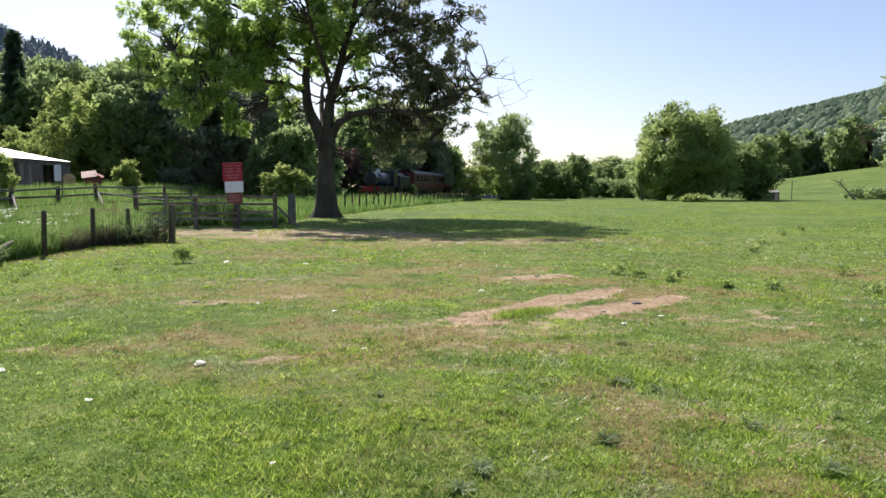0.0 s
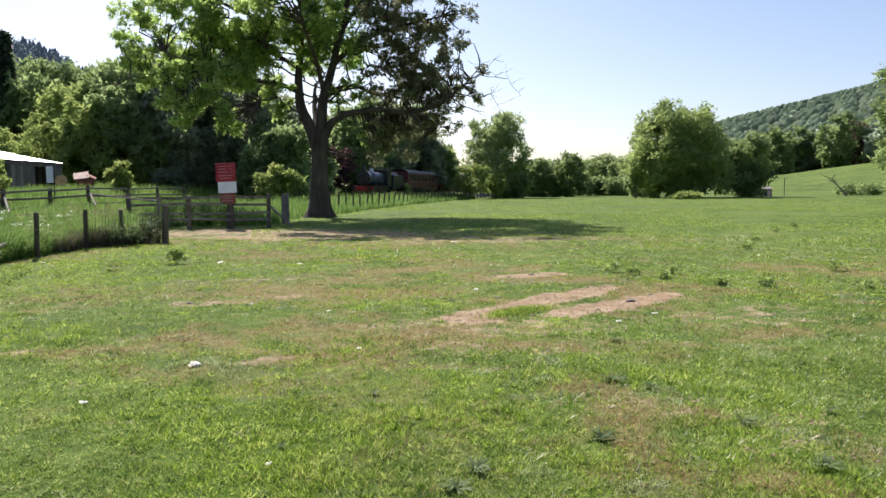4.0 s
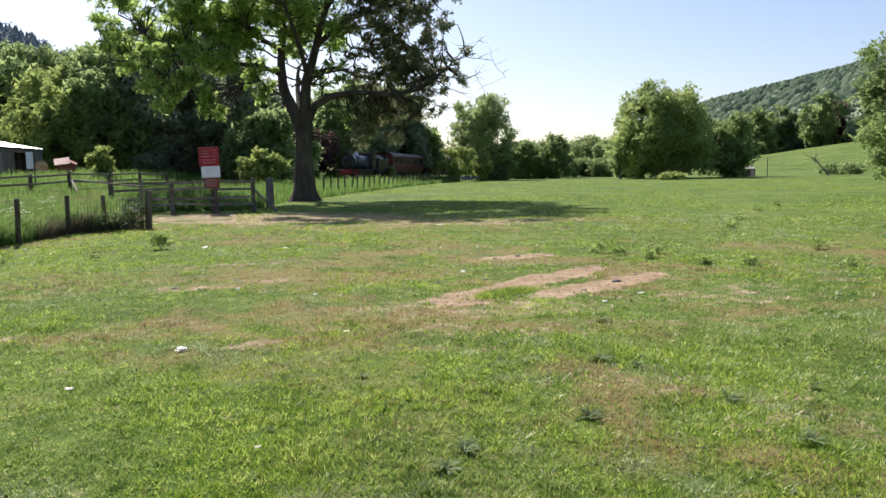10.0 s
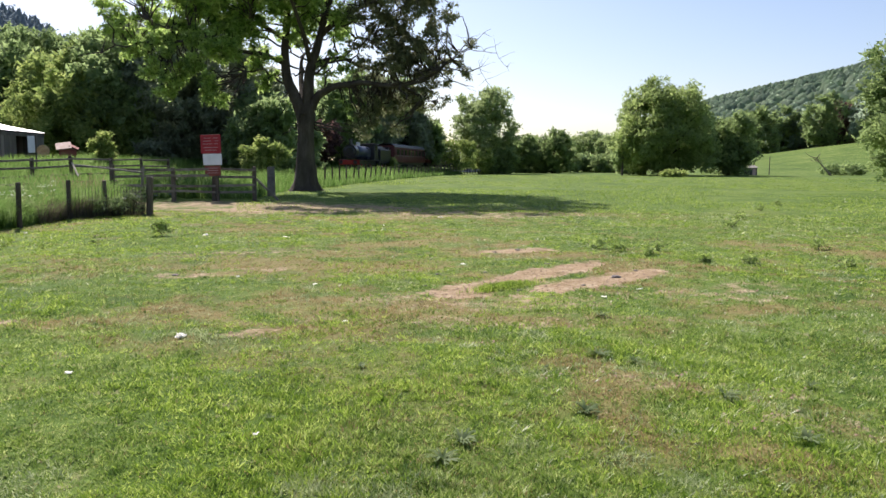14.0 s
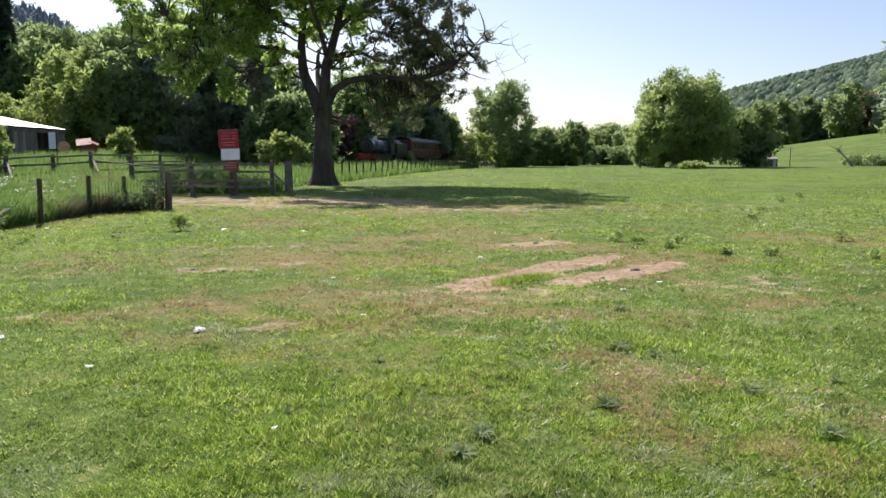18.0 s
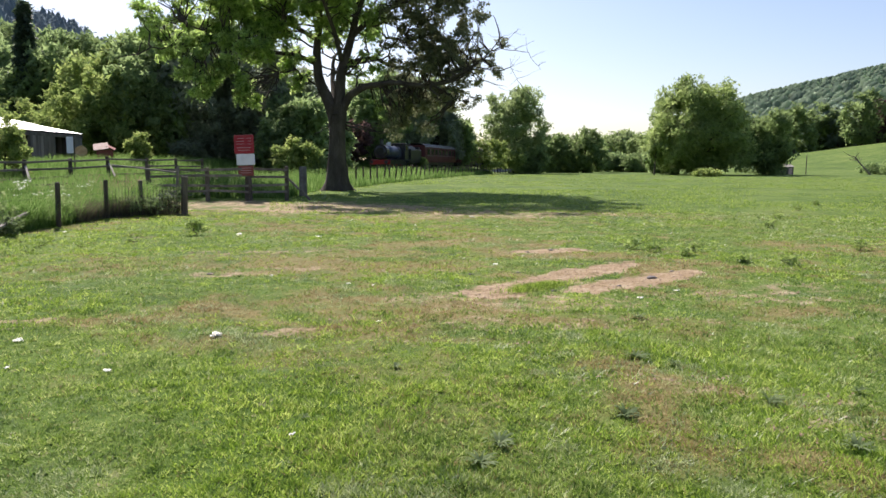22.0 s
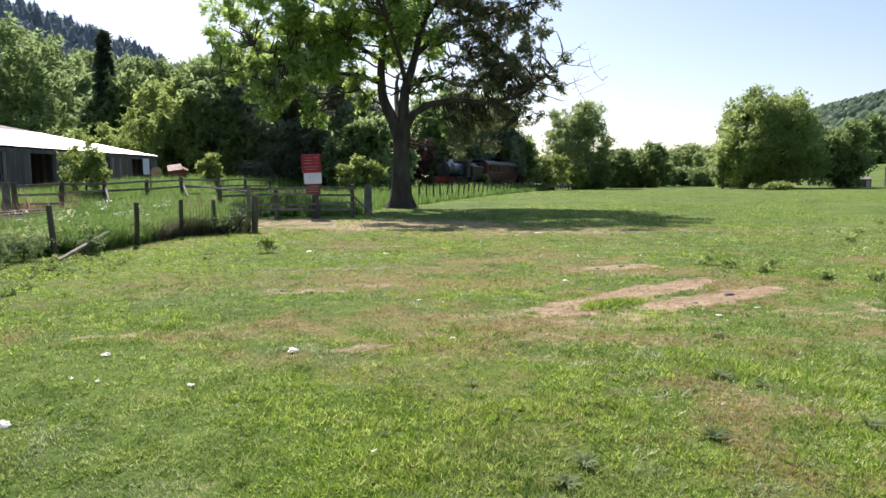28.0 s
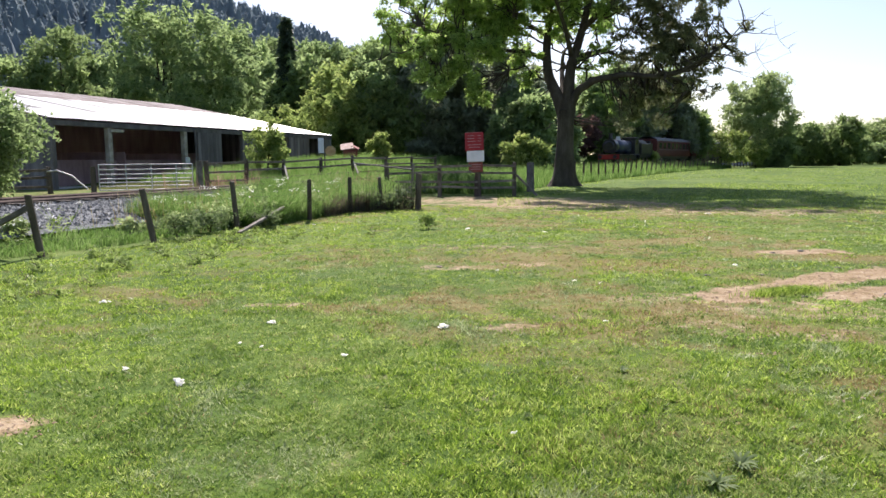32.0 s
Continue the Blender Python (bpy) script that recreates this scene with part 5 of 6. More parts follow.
def hill_woods():
    rng = np.random.default_rng(401)
    # these far crowns carry the haze in their leaf colour
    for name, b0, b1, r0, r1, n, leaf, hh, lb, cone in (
            ("wooded_hillside", 13, 48, 385, 640, 2600, "hazewood", 12.0, "wooded hillside of large rounded tree crowns", False),
            ("young_plantation", 13, 48, 600, 930, 9000, "hazewood", 6.2, "far hillside of close young trees", False),
            ("ridge_wood", 21, 48, 890, 935, 110, "hazewood", 9.5, "uneven line of taller trees along the ridge", False),
            ("conifer_hillside", -62, -12, 260, 760, 3200, "hazepine", 13.5, "far hillside planted with conifers, haze put into their colour", True)):
        b = np.radians(rng.uniform(b0, b1, n))
        r = np.sqrt(rng.uniform(r0 * r0, r1 * r1, n))
        x, y = r * np.sin(b), r * np.cos(b)
        z = terrain(x, y)
        size = rng.uniform(0.6, 1.35, n)
        # a lumpy crown for every tree, ring by ring
        prof = np.array([[4.6, 0.0], [3.6, 0.35], [2.0, 0.68], [0.1, 1.0]]) if cone else np.array([[2.2, 0.0], [2.6, 0.45], [1.7, 0.82], [0.2, 0.98]])
        a = np.linspace(0, 2 * np.pi, 6, endpoint=False)
        q = prof[None, :, 0, None] * (1.0 if cone else hh / 6.0) * rng.uniform(0.7, 1.25, (n, 4, 6)) * size[:, None, None]
        hz = (prof[None, :, 1, None] + rng.uniform(-0.06, 0.06, (n, 4, 6))) * hh * size[:, None, None]
        core = np.stack([x[:, None, None] + q * np.cos(a), y[:, None, None] + q * np.sin(a), z[:, None, None] + hz], -1)
        i, j, t = np.meshgrid(np.arange(n), np.arange(3), np.arange(6), indexing="ij")
        t2 = (t + 1) % 6
        o = i * 24 + j * 6
        f = np.concatenate([np.stack([o + t, o + t2, o + 6 + t2], -1).reshape(-1, 3), np.stack([o + t, o + 6 + t2, o + 6 + t], -1).reshape(-1, 3)])
        v = core.reshape(-1, 3)
        if cone:
            # drooping sprays round a slim core
            k = 30
            up = rng.uniform(0.02, 1.0, (n, k)) ** 0.8
            ang = rng.uniform(0, 2 * np.pi, (n, k))
            q = np.interp(up, prof[:, 1], prof[:, 0]) * rng.uniform(0.55, 1.1, (n, k)) * size[:, None]
            c = np.stack([x[:, None] + q * np.cos(ang), y[:, None] + q * np.sin(ang), z[:, None] + up * hh * size[:, None]], -1).reshape(-1, 3)
            spray, sf = leaf_arrays(c, 0.95, 0.5, rng, 1, 0.05)
            mid = np.stack([x, y, np.zeros(n)], 1)[:, None, None, :]
            slim = mid + (core - mid) * np.array([0.85, 0.85, 1.0])
            v, f = join_arrays([(slim.reshape(-1, 3), f), (spray, sf)])
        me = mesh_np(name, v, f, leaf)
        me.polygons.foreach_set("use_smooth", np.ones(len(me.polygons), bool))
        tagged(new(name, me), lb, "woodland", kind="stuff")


hill_woods()


# ---- long grass along the fence and the railway ----
def long_grass():
    rng = np.random.default_rng(501)
    n = 170000
    y = rng.uniform(8.0, 31.0, n)
    x = rng.uniform(-13.2, -9.0, n)
    edge = np.interp(y, [8, 12, 15.4, 18.4, 21.1, 23.2, 23.6, 31], [-11.3, -10.55, -10.35, -10.1, -10.05, -9.2, -10.6, -12.2]) + 0.6 * (fbm(x, y, 1.2, 51) - 0.5)
    low = smooth(16.5, 14.0, y)
    dens = (1 - 0.6 * low) * (0.2 + 1.1 * fbm(x, y, 0.9, 52))
    keep = (x < edge) & (rng.uniform(0, 1, n) < dens) & (x > np.where(y < 15, -11.9, -13.3))
    x, y, low = x[keep], y[keep], low[keep]
    h = (0.2 + 0.75 * fbm(x, y, 1.1, 53)) * (1 - 0.55 * low)
    blades("long_grass", x, y, h, np.full(len(x), 0.0065), "tall", "long uncut green grass along the field fence", lean=0.42, seed=54)
    n = 1500
    x, y = rng.uniform(-12.8, -9.2, n), rng.uniform(13, 30, n)
    keep = (x < np.interp(y, [13, 15.4, 18.4, 21.1, 23.2, 23.6, 30], [-10.6, -10.4, -10.1, -10.0, -9.3, -10.8, -12.0])) & (rng.uniform(0, 1, n) < fbm(x, y, 1.4, 61) * 1.2)
    x, y = x[keep], y[keep]
    blades("seeding_grass", x, y, np.full(len(x), 0.85), np.full(len(x), 0.004), "straw", "pale seeding grass stems above the long grass", lean=0.22, seed=62)
    # dead brown stems held up by the netting, thickest towards the corner
    n = 2600
    t = rng.uniform(0, 1, n) ** 0.7
    y = 19.4 + 4.0 * t
    x = np.interp(y, [15.2, 18.4, 21.1, 22.6, 23.4], [-10.2, -9.9, -9.92, -9.5, -8.6]) - np.abs(rng.normal(0, 0.16, n))
    blades("dead_stems", x, y, 0.32 + 0.4 * fbm(x, y, 0.7, 63), np.full(n, 0.0045), "deadstem", "dead brown stems tangled in the fence netting", lean=0.4, seed=64)
    # reddish seeding docks and grasses between the two fences
    n = 7000
    x, y = rng.uniform(-19.5, -9.6, n), rng.uniform(23.6, 31.0, n)
    keep = (np.abs(x - track_x(y) + 0.2) > 3.0) & (x < -0.42 * y) & (rng.uniform(0, 1, n) < 1.6 * (fbm(x, y, 1.6, 65) - 0.25))
    x, y = x[keep], y[keep]
    blades("seeding_dock", x, y, np.full(len(x), 0.85), np.full(len(x), 0.007), "sorrel", "reddish brown seeding docks behind the corner of the fence", lean=0.25, seed=66)
    # beyond the crossing: both sides of the railway
    n = 150000
    y = 31.5 + 95 * rng.uniform(0, 1, n) ** 1.4
    d = rng.uniform(-11, 7.2, n)
    keep = (np.abs(d + 0.2) > 2.9) & ((d > 0) | (rng.uniform(0, 1, n) < 0.8)) & ~((d > 4) & (y < 34))
    y, d = y[keep], d[keep]
    x = track_x(y) + d
    keep = ~((x > -8.0) & (y < 50) & (x > -6.8 - 0.2 * (y - 32)))
    x, y = x[keep], y[keep]
    h = 0.3 + 0.55 * fbm(x, y, 3.0, 55) + 0.3 * ((x > track_x(y) + 2.6) & (x < track_x(y) + 5.8))
    blades("long_grass", x, y, h, 0.005 + 0.0003 * y, "tall", "long green grass beside the railway", lean=0.25, seed=56, curl=False)
    # rough grass of the bank by the barn
    n = 70000
    x, y = rng.uniform(-27.4, -19.5, n), rng.uniform(28, 70, n)
    blades("bank_grass", x, y, 0.08 + 0.17 * fbm(x, y, 3.0, 57), np.full(n, 0.011), "rough", "rough grass on the bank beside the barn", lean=0.35, seed=58, curl=False)
    # taller tussocks of the grazed field, further out
    n = 130000
    x, y = scatter(n, 24, 120, -14, 36, rng)
    keep = (x > track_x(y) + 6.4) & (rng.uniform(0, 1, n) < (fbm(x, y, 5.0, 59) - 0.35) * 2.2)
    x, y = x[keep], y[keep]
    blades("pasture_tufts", x, y, np.full(len(x), 0.06), 0.004 + 0.0004 * y, "lush", "tufts of grass across the far pasture", lean=0.5, seed=60, curl=False)


long_grass()


def soil_crumbs():
    """Clods, straw ends and grit lying on the bare soil."""
    rng = np.random.default_rng(91)
    for name, n, s0, s1, mt, lb in (("soil_crumbs", 26000, 0.006, 0.022, "crumb", "crumbs of dry soil on the bare patches"), ("straw_litter", 30000, 0.012, 0.036, "straw", "dry straw ends lying on the worn turf")):
        x, y = scatter(n, 3.0, 33, -50, 34, rng)
        keep = rng.uniform(0, 1, n) < bareness(x, y) * (1.4 if mt == "crumb" else 0.9)
        x, y = x[keep], y[keep]
        m = len(x)
        s = (rng.uniform(s0, s1, m) * (0.7 + np.hypot(x, y) / 25))[:, None]
        c = np.stack([x, y, terrain(x, y) + 0.004], 1)
        a = rng.uniform(0, 6.28, m)
        u = np.stack([np.cos(a), np.sin(a), rng.uniform(-0.1, 0.3, m)], 1)
        w = np.stack([-np.sin(a), np.cos(a), rng.uniform(-0.2, 0.2, m)], 1) * (0.8 if mt == "crumb" else 0.12)
        top = np.array([[0, 0, 0.7 if mt == "crumb" else 0.15]])
        v = np.stack([c - u * s - w * s, c + u * s - w * s, c + w * s, c + top * s], 1).reshape(-1, 3)
        t = np.arange(m)[:, None] * 4
        f = np.concatenate([t + np.array([[0, 1, 3]]), t + np.array([[1, 2, 3]]), t + np.array([[2, 0, 3]])])
        tagged(new(name, mesh_np(name, v, f, mt)), lb, "soil", kind="stuff")
    # the fresh green tuft between the wheel marks
    n = 3500
    x, y = rng.normal(1.05, 0.2, n), rng.normal(9.5, 0.1, n)
    y = y + 0.8 * (x - 1.05)
    blades("grass_tuft", x, y, np.full(n, 0.075), np.full(n, 0.003), "lush", "lush green tuft between two worn wheel marks", lean=0.4, seed=92)


soil_crumbs()


def weed(x, y, h, r, seed, label, n=26, group="weeds in the pasture", upright=False, leaf="thistle"):
    """A rosette of toothed leaves, with a leafy stem where it is tall."""
    rng = np.random.default_rng(seed)
    th = thing("thistle", x, y, ground_z(x, y), label, "thistle", group)
    v, f = [], []
    for i in range(n):
        a = rng.uniform(0, 2 * math.pi)
        z0 = rng.uniform(0, h * 0.75) if upright else 0.0
        ln = r * rng.uniform(0.6, 1.15) * (1 - 0.6 * z0 / h if upright else 1)
        up = rng.uniform(0.15, 0.9) * (h if not upright else h * 0.4)
        k = 5
        t = np.linspace(0, 1, k)
        c = np.stack([np.cos(a) * ln * t, np.sin(a) * ln * t, z0 + up * np.sin(t * 2.1) * 0.8 + 0.01], 1)
        w = 0.075 * ln * np.sin(np.pi * (0.12 + 0.86 * t)) * np.where(np.arange(k) % 2 == 0, 0.7, 1.25)
        s = np.stack([-np.sin(a) * w, np.cos(a) * w, 0.2 * w], 1)
        o = len(v) * 2 * k
        v.append(np.concatenate([c - s, c + s]))
        f += [[o + j, o + j + 1, o + k + j + 1, o + k + j] for j in range(k - 1)]
    part("foliage", mesh_np("foliage", np.concatenate(v), f, leaf), leaf, th)
    if upright:
        tube("stem", [(0, 0, 0), (0.01, 0, h * 0.5), (0.0, 0.02, h * 1.05)], [0.012, 0.009, 0.004], leaf, th, 5)


for _i, (_x, _y, _h, _r) in enumerate([(1.85, 7.6, 0.1, 0.17), (1.45, 6.03, 0.1, 0.2), (1.68, 5.8, 0.07, 0.12), (1.03, 4.58, 0.1, 0.2), (2.06, 4.86, 0.1, 0.18), (0.2, 4.11, 0.1, 0.19), (0.08, 3.83, 0.09, 0.17), (2.18, 4.0, 0.1, 0.2),
                                       (0.93, 5.62, 0.05, 0.09), (6.75, 11.47, 0.2, 0.28), (3.6, 13.59, 0.2, 0.3), (3.97, 12.91, 0.18, 0.26), (4.59, 11.94, 0.16, 0.22), (3.3, 14.2, 0.22, 0.3), (4.3, 13.6, 0.2, 0.25),
                                       (-0.99, 4.46, 0.05, 0.07), (5.27, 11.8, 0.15, 0.25), (-0.52, 5.68, 0.05, 0.1), (2.74, 5.03, 0.08, 0.12), (7.6, 14.0, 0.2, 0.3), (6.2, 9.2, 0.12, 0.2),
                                       (9.5, 22.0, 0.25, 0.35), (12.0, 26.0, 0.25, 0.35), (14.5, 30.0, 0.25, 0.4), (8.0, 19.0, 0.2, 0.3)]):
    if _y > 11:
        tree("thistle", _x, _y, _h * 0.95, _r * 0.6, "upright dark green thistle in the pasture", "weed", "thistle", z0=0.0, clumps=10, per=11, leaf_size=0.035, clump_r=0.08, seed=600 + _i, trunk_r=0.006, limbs=4, hollow=0.1, sink=0.01, group="weeds in the pasture")
    else:
        weed(_x, _y, _h * 0.7, _r * 0.6, 600 + _i, "dark green thistle rosette in the short turf", 34)
for _i, (_x, _y, _h, _r) in enumerate([(-5.78, 16.5, 0.45, 0.24), (-6.63, 15.01, 0.22, 0.14), (-10.5, 10.04, 0.4, 0.24), (-8.48, 9.56, 0.32, 0.2), (-8.42, 10.64, 0.34, 0.2), (-7.7, 10.81, 0.3, 0.2), (-7.88, 12.03, 0.28, 0.18),
                                       (-8.41, 7.65, 0.3, 0.22), (-9.6, 10.24, 0.4, 0.22), (-9.0, 9.91, 0.34, 0.2), (-8.9, 11.04, 0.34, 0.2), (-9.4, 11.6, 0.4, 0.22), (-9.2, 8.7, 0.36, 0.22), (-8.2, 8.9, 0.26, 0.2), (-9.6, 12.6, 0.4, 0.22), (-8.6, 12.8, 0.3, 0.2),
                                       (-9.3, 13.8, 0.36, 0.2), (-10.0, 8.2, 0.4, 0.25), (-7.4, 9.9, 0.24, 0.18), (-9.0, 7.0, 0.3, 0.22)]):
    if _i == 0:
        tree("thistle", _x, _y, 0.46, 0.23, "upright leafy thistle standing alone in the turf", "weed", "thistle", z0=0.03, clumps=22, per=18, leaf_size=0.035, clump_r=0.08, seed=640, trunk_r=0.008, limbs=6, hollow=0.1, sink=0.01)
    else:
        small = 0.45 if _i == 1 else 1.0
        tree("weed_clump", _x, _y, _h * 0.55 * small, _r * 0.95 * small, "leafy green weed clump beside the fence", "weed", "weeds", z0=0.0, clumps=9, per=12, leaf_size=0.026, clump_r=0.06, seed=640 + _i, trunk_r=0.006, limbs=4, hollow=0.1, sink=0.01, group="weeds along the fence")
_wr = np.random.default_rng(641)
for _i in range(44):
    _y = _wr.uniform(6.5, 16.5)
    _x = -10.1 + 2.9 * _wr.uniform(0, 1) ** 1.5 + 0.04 * (_y - 8)
    _h = _wr.uniform(0.1, 0.22)
    tree("weed_clump", _x, _y, _h, _h * _wr.uniform(0.5, 0.8), "small leafy weed in the lush grass near the fence", "weed", "weeds", z0=0.0, clumps=5, per=10, leaf_size=0.022, clump_r=0.045, seed=900 + _i, trunk_r=0.004, limbs=2, hollow=0.1, sink=0.01, group="weeds along the fence")


def fluff(x, y, s, seed, label):
    """A scrap of pale wool: a few crumpled tufts."""
    rng = np.random.default_rng(seed)
    th = thing("wool_scrap", x, y, ground_z(x, y) + 0.022, label, "wool scrap", "scraps of wool on the grass", rz=rng.uniform(0, 360))
    bm = bmesh.new()
    for i in range(7):
        m = pose(rng.normal() * 0.4 * s, rng.normal() * 0.18 * s, rng.uniform(-0.05, 0.05) * s, rng.uniform(-25, 25), rng.uniform(-25, 25), rng.uniform(0, 360))
        geo = bmesh.ops.create_icosphere(bm, subdivisions=2, radius=s * rng.uniform(0.22, 0.42), matrix=m @ Matrix.Diagonal((1.7, 0.9, 0.17, 1)))
        for v in geo["verts"]:
            v.co += Vector(rng.normal(size=3)) * s * 0.045
    part("tuft", bm, "wool", th, "", True)


for _i, (_x, _y, _s) in enumerate([(-2.22, 6.62, 0.085), (-2.68, 5.46, 0.035), (-0.99, 4.13, 0.022), (-3.02, 16.3, 0.1), (0.61, 11.67, 0.055), (2.17, 8.77, 0.05), (-0.8, 7.29, 0.035), (-1.44, 9.6, 0.03), (0.53, 22.4, 0.1),
                                   (-4.86, 16.53, 0.08), (-2.62, 10.33, 0.04), (2.76, 9.29, 0.04), (-3.56, 4.53, 0.07), (-3.94, 6.45, 0.055), (-6.4, 6.92, 0.06), (-3.5, 5.54, 0.03), (-4.16, 4.68, 0.035), (-9.06, 17.03, 0.06), (-3.75, 5.6, 0.025)]):
    fluff(_x, _y, _s, 700 + _i, "scrap of white sheep's wool lying on the grass" if _s > 0.045 else "tiny white tuft of wool in the turf")


def pebble(x, y, s, seed):
    rng = np.random.default_rng(seed)
    th = thing("stone", x, y, ground_z(x, y) + s * 0.1, "dark stone on the bare soil", "stone", "stones on the bare soil")
    bm = bmesh.new()
    geo = bmesh.ops.create_icosphere(bm, subdivisions=2, radius=s, matrix=Matrix.Diagonal((1.4, 0.9, 0.55, 1)))
    for v in geo["verts"]:
        v.co *= rng.uniform(0.85, 1.12)
    part("lump", bm, "stone", th)


for _i, (_x, _y, _s) in enumerate([(2.75, 10.45, 0.055), (1.2, 9.2, 0.03), (2.2, 8.9, 0.025), (1.75, 13.75, 0.04), (0.2, 10.6, 0.03), (2.0, 11.9, 0.035), (0.9, 10.9, 0.03), (1.3, 13.6, 0.035), (-3.6, 10.7, 0.04), (2.1, 9.6, 0.025), (3.2, 11.0, 0.03), (0.0, 9.6, 0.025)]):
    pebble(_x, _y, _s, 730 + _i)

# brambles on the netting at the corner of the fence
for _x, _y, _h, _w, _s in ((-9.5, 22.3, 0.85, 0.75, 1), (-8.95, 23.2, 0.95, 0.6, 2), (-10.3, 13.3, 0.7, 0.6, 3), (-10.4, 14.6, 0.6, 0.6, 4), (-9.95, 16.2, 0.5, 0.5, 5)):
    tree("bramble", _x, _y, _h, _w, "dark tangled bramble growing through the fence", "thistle", "bramble", z0=0.02, clumps=26, per=46, leaf_size=0.035, clump_r=0.17, seed=740 + _s, trunk_r=0.012, limbs=8, hollow=0.1, sink=0.02)
for _x, _y, _h, _w, _s in ((-12.6, 11.4, 0.5, 0.4, 1), (-11.4, 13.2, 0.5, 0.5, 2), (-11.6, 16.2, 0.7, 0.7, 3), (-11.0, 18.0, 0.7, 0.6, 4), (-10.9, 20.4, 0.8, 0.6, 5), (-11.6, 9.2, 0.4, 0.5, 6), (-10.7, 15.8, 0.75, 0.55, 7), (-10.6, 17.2, 0.8, 0.55, 8), (-10.5, 19.3, 0.8, 0.5, 9), (-10.4, 21.8, 0.85, 0.5, 10), (-11.5, 21.6, 0.9, 0.6, 11), (-12.3, 19.2, 0.8, 0.7, 12), (-11.4, 14.8, 0.5, 0.5, 13), (-12.4, 23.0, 0.9, 0.6, 14)):
    tree("nettle_patch", _x, _y, _h, _w, "pale flowering weeds among the long grass", "pale", "weeds", z0=0.02, clumps=22, per=40, leaf_size=0.04, clump_r=0.18, seed=750 + _s, trunk_r=0.01, limbs=6, hollow=0.1, sink=0.02)


def cow_parsley(x, y, h, seed):
    """A tall white-flowered plant: stems that fork into flat flower heads."""
    rng = np.random.default_rng(seed)
    th = thing("cow_parsley", x, y, ground_z(x, y), "white-flowering cow parsley in the long grass", "wildflower", "wildflowers by the fence")
    heads = []
    for k in range(7):
        e = np.array([rng.normal() * 0.22, rng.normal() * 0.22, h * rng.uniform(0.75, 1.1)])
        tube("stem", wiggle((rng.normal() * 0.03, rng.normal() * 0.03, 0), e, 5, 0.02, rng), [0.006, 0.005, 0.005, 0.004, 0.003], "weed", th, 4)
        heads.append(e + rng.normal(size=(13, 3)) * np.array([0.05, 0.05, 0.012]))
    v, f = leaf_arrays(np.concatenate(heads), 0.014, 0, rng, 1, 1.0)
    tagged(part("flower_head", mesh_np("flower_head", v, f, "wool"), "wool", th), "small white flowers", kind="stuff")
    low = rng.normal(size=(160, 3)) * np.array([0.14, 0.14, 0.14]) + np.array([0, 0, h * 0.35])
    v, f = leaf_arrays(low, 0.035, 0.2, rng, 4)
    part("foliage", mesh_np("foliage", v, f, "weed"), "weed", th)


for _i, (_x, _y, _h) in enumerate([(-11.0, 18.9, 0.95), (-10.6, 19.6, 0.9), (-11.8, 16.9, 0.9), (-11.2, 22.2, 0.95), (-12.3, 12.2, 0.7), (-12.0, 10.8, 0.6), (-11.4, 14.2, 0.8), (-10.9, 16.6, 0.85), (-12.0, 20.6, 0.95)]):
    cow_parsley(_x, _y, _h, 780 + _i)


# ---- small things by the barn ----
def barn_yard():
    th = thing("notice_board", -21.08, 40.95, ground_z(-21.08, 40.95), "white notice board on a thin post in front of the barn", "notice board", rz=25)
    g = ground_z(-21.08, 40.95)
    part("post", boxed((0.07, 0.07, 3.1 - g + 0.3), pose(0.2, 0.06, (3.1 - g - 0.3) / 2), 0.008), "post", th)
    part("board", boxed((0.34, 0.03, 0.9), pose(0, 0, 2.57 - g), 0.008), "signwhite", th, "plain white board")
    g = ground_z(-25.3, 50.2)
    # lifted off the ground so that the camera sees it over the grass
    th = thing("cable_drum", -25.08, 50.2, g + 0.2, "pale orange round drum end raised above the bank to fit the view", "drum", rz=28)
    bm = bmesh.new()
    bmesh.ops.create_cone(bm, cap_ends=True, segments=24, radius1=0.38, radius2=0.38, depth=0.35, matrix=pose(0, 0, 0.55, 90, 0, 0))
    bmesh.ops.bevel(bm, geom=[e for e in bm.edges if len(e.link_faces) == 2 and e.calc_face_angle(0) > 1], offset=0.02, segments=1, affect="EDGES")
    part("drum", bm, "orange", th)
    g = ground_z(-23.7, 51)
    th = thing("small_shed", -23.95, 51.0, g + 0.1, "low red wooden shelter with a faded pinkish roof", "shed", rz=24)
    part("body", boxed((1.05, 0.9, 0.8), pose(0.1, 0, 0.35), 0.02), "redboard", th)
    part("roof", boxed((0.95, 0.95, 0.05), pose(-0.15, -0.15, 0.98, 28, -8, 0), 0.01), "pinkroof", th)
    part("roof", boxed((0.6, 0.9, 0.05), pose(0.48, 0.1, 0.92, 10, 26, 0), 0.01), "redboard", th)


barn_yard()


# ---- the steam train ----
def cyl(bm, r, depth, m, seg=20, r2=None):
    bmesh.ops.create_cone(bm, cap_ends=True, segments=seg, radius1=r, radius2=r if r2 is None else r2, depth=depth, matrix=m)
    return bm


def on_track(y):
    """Pose on the rails at that distance; local -y is the way that the train faces."""
    slope = (float(track_x(np.array(y + 1.0))) - float(track_x(np.array(y - 1.0)))) / 2
    return pose(float(track_x(np.array(y))), y, 0.81, 0, 0, -math.degrees(math.atan(slope)))


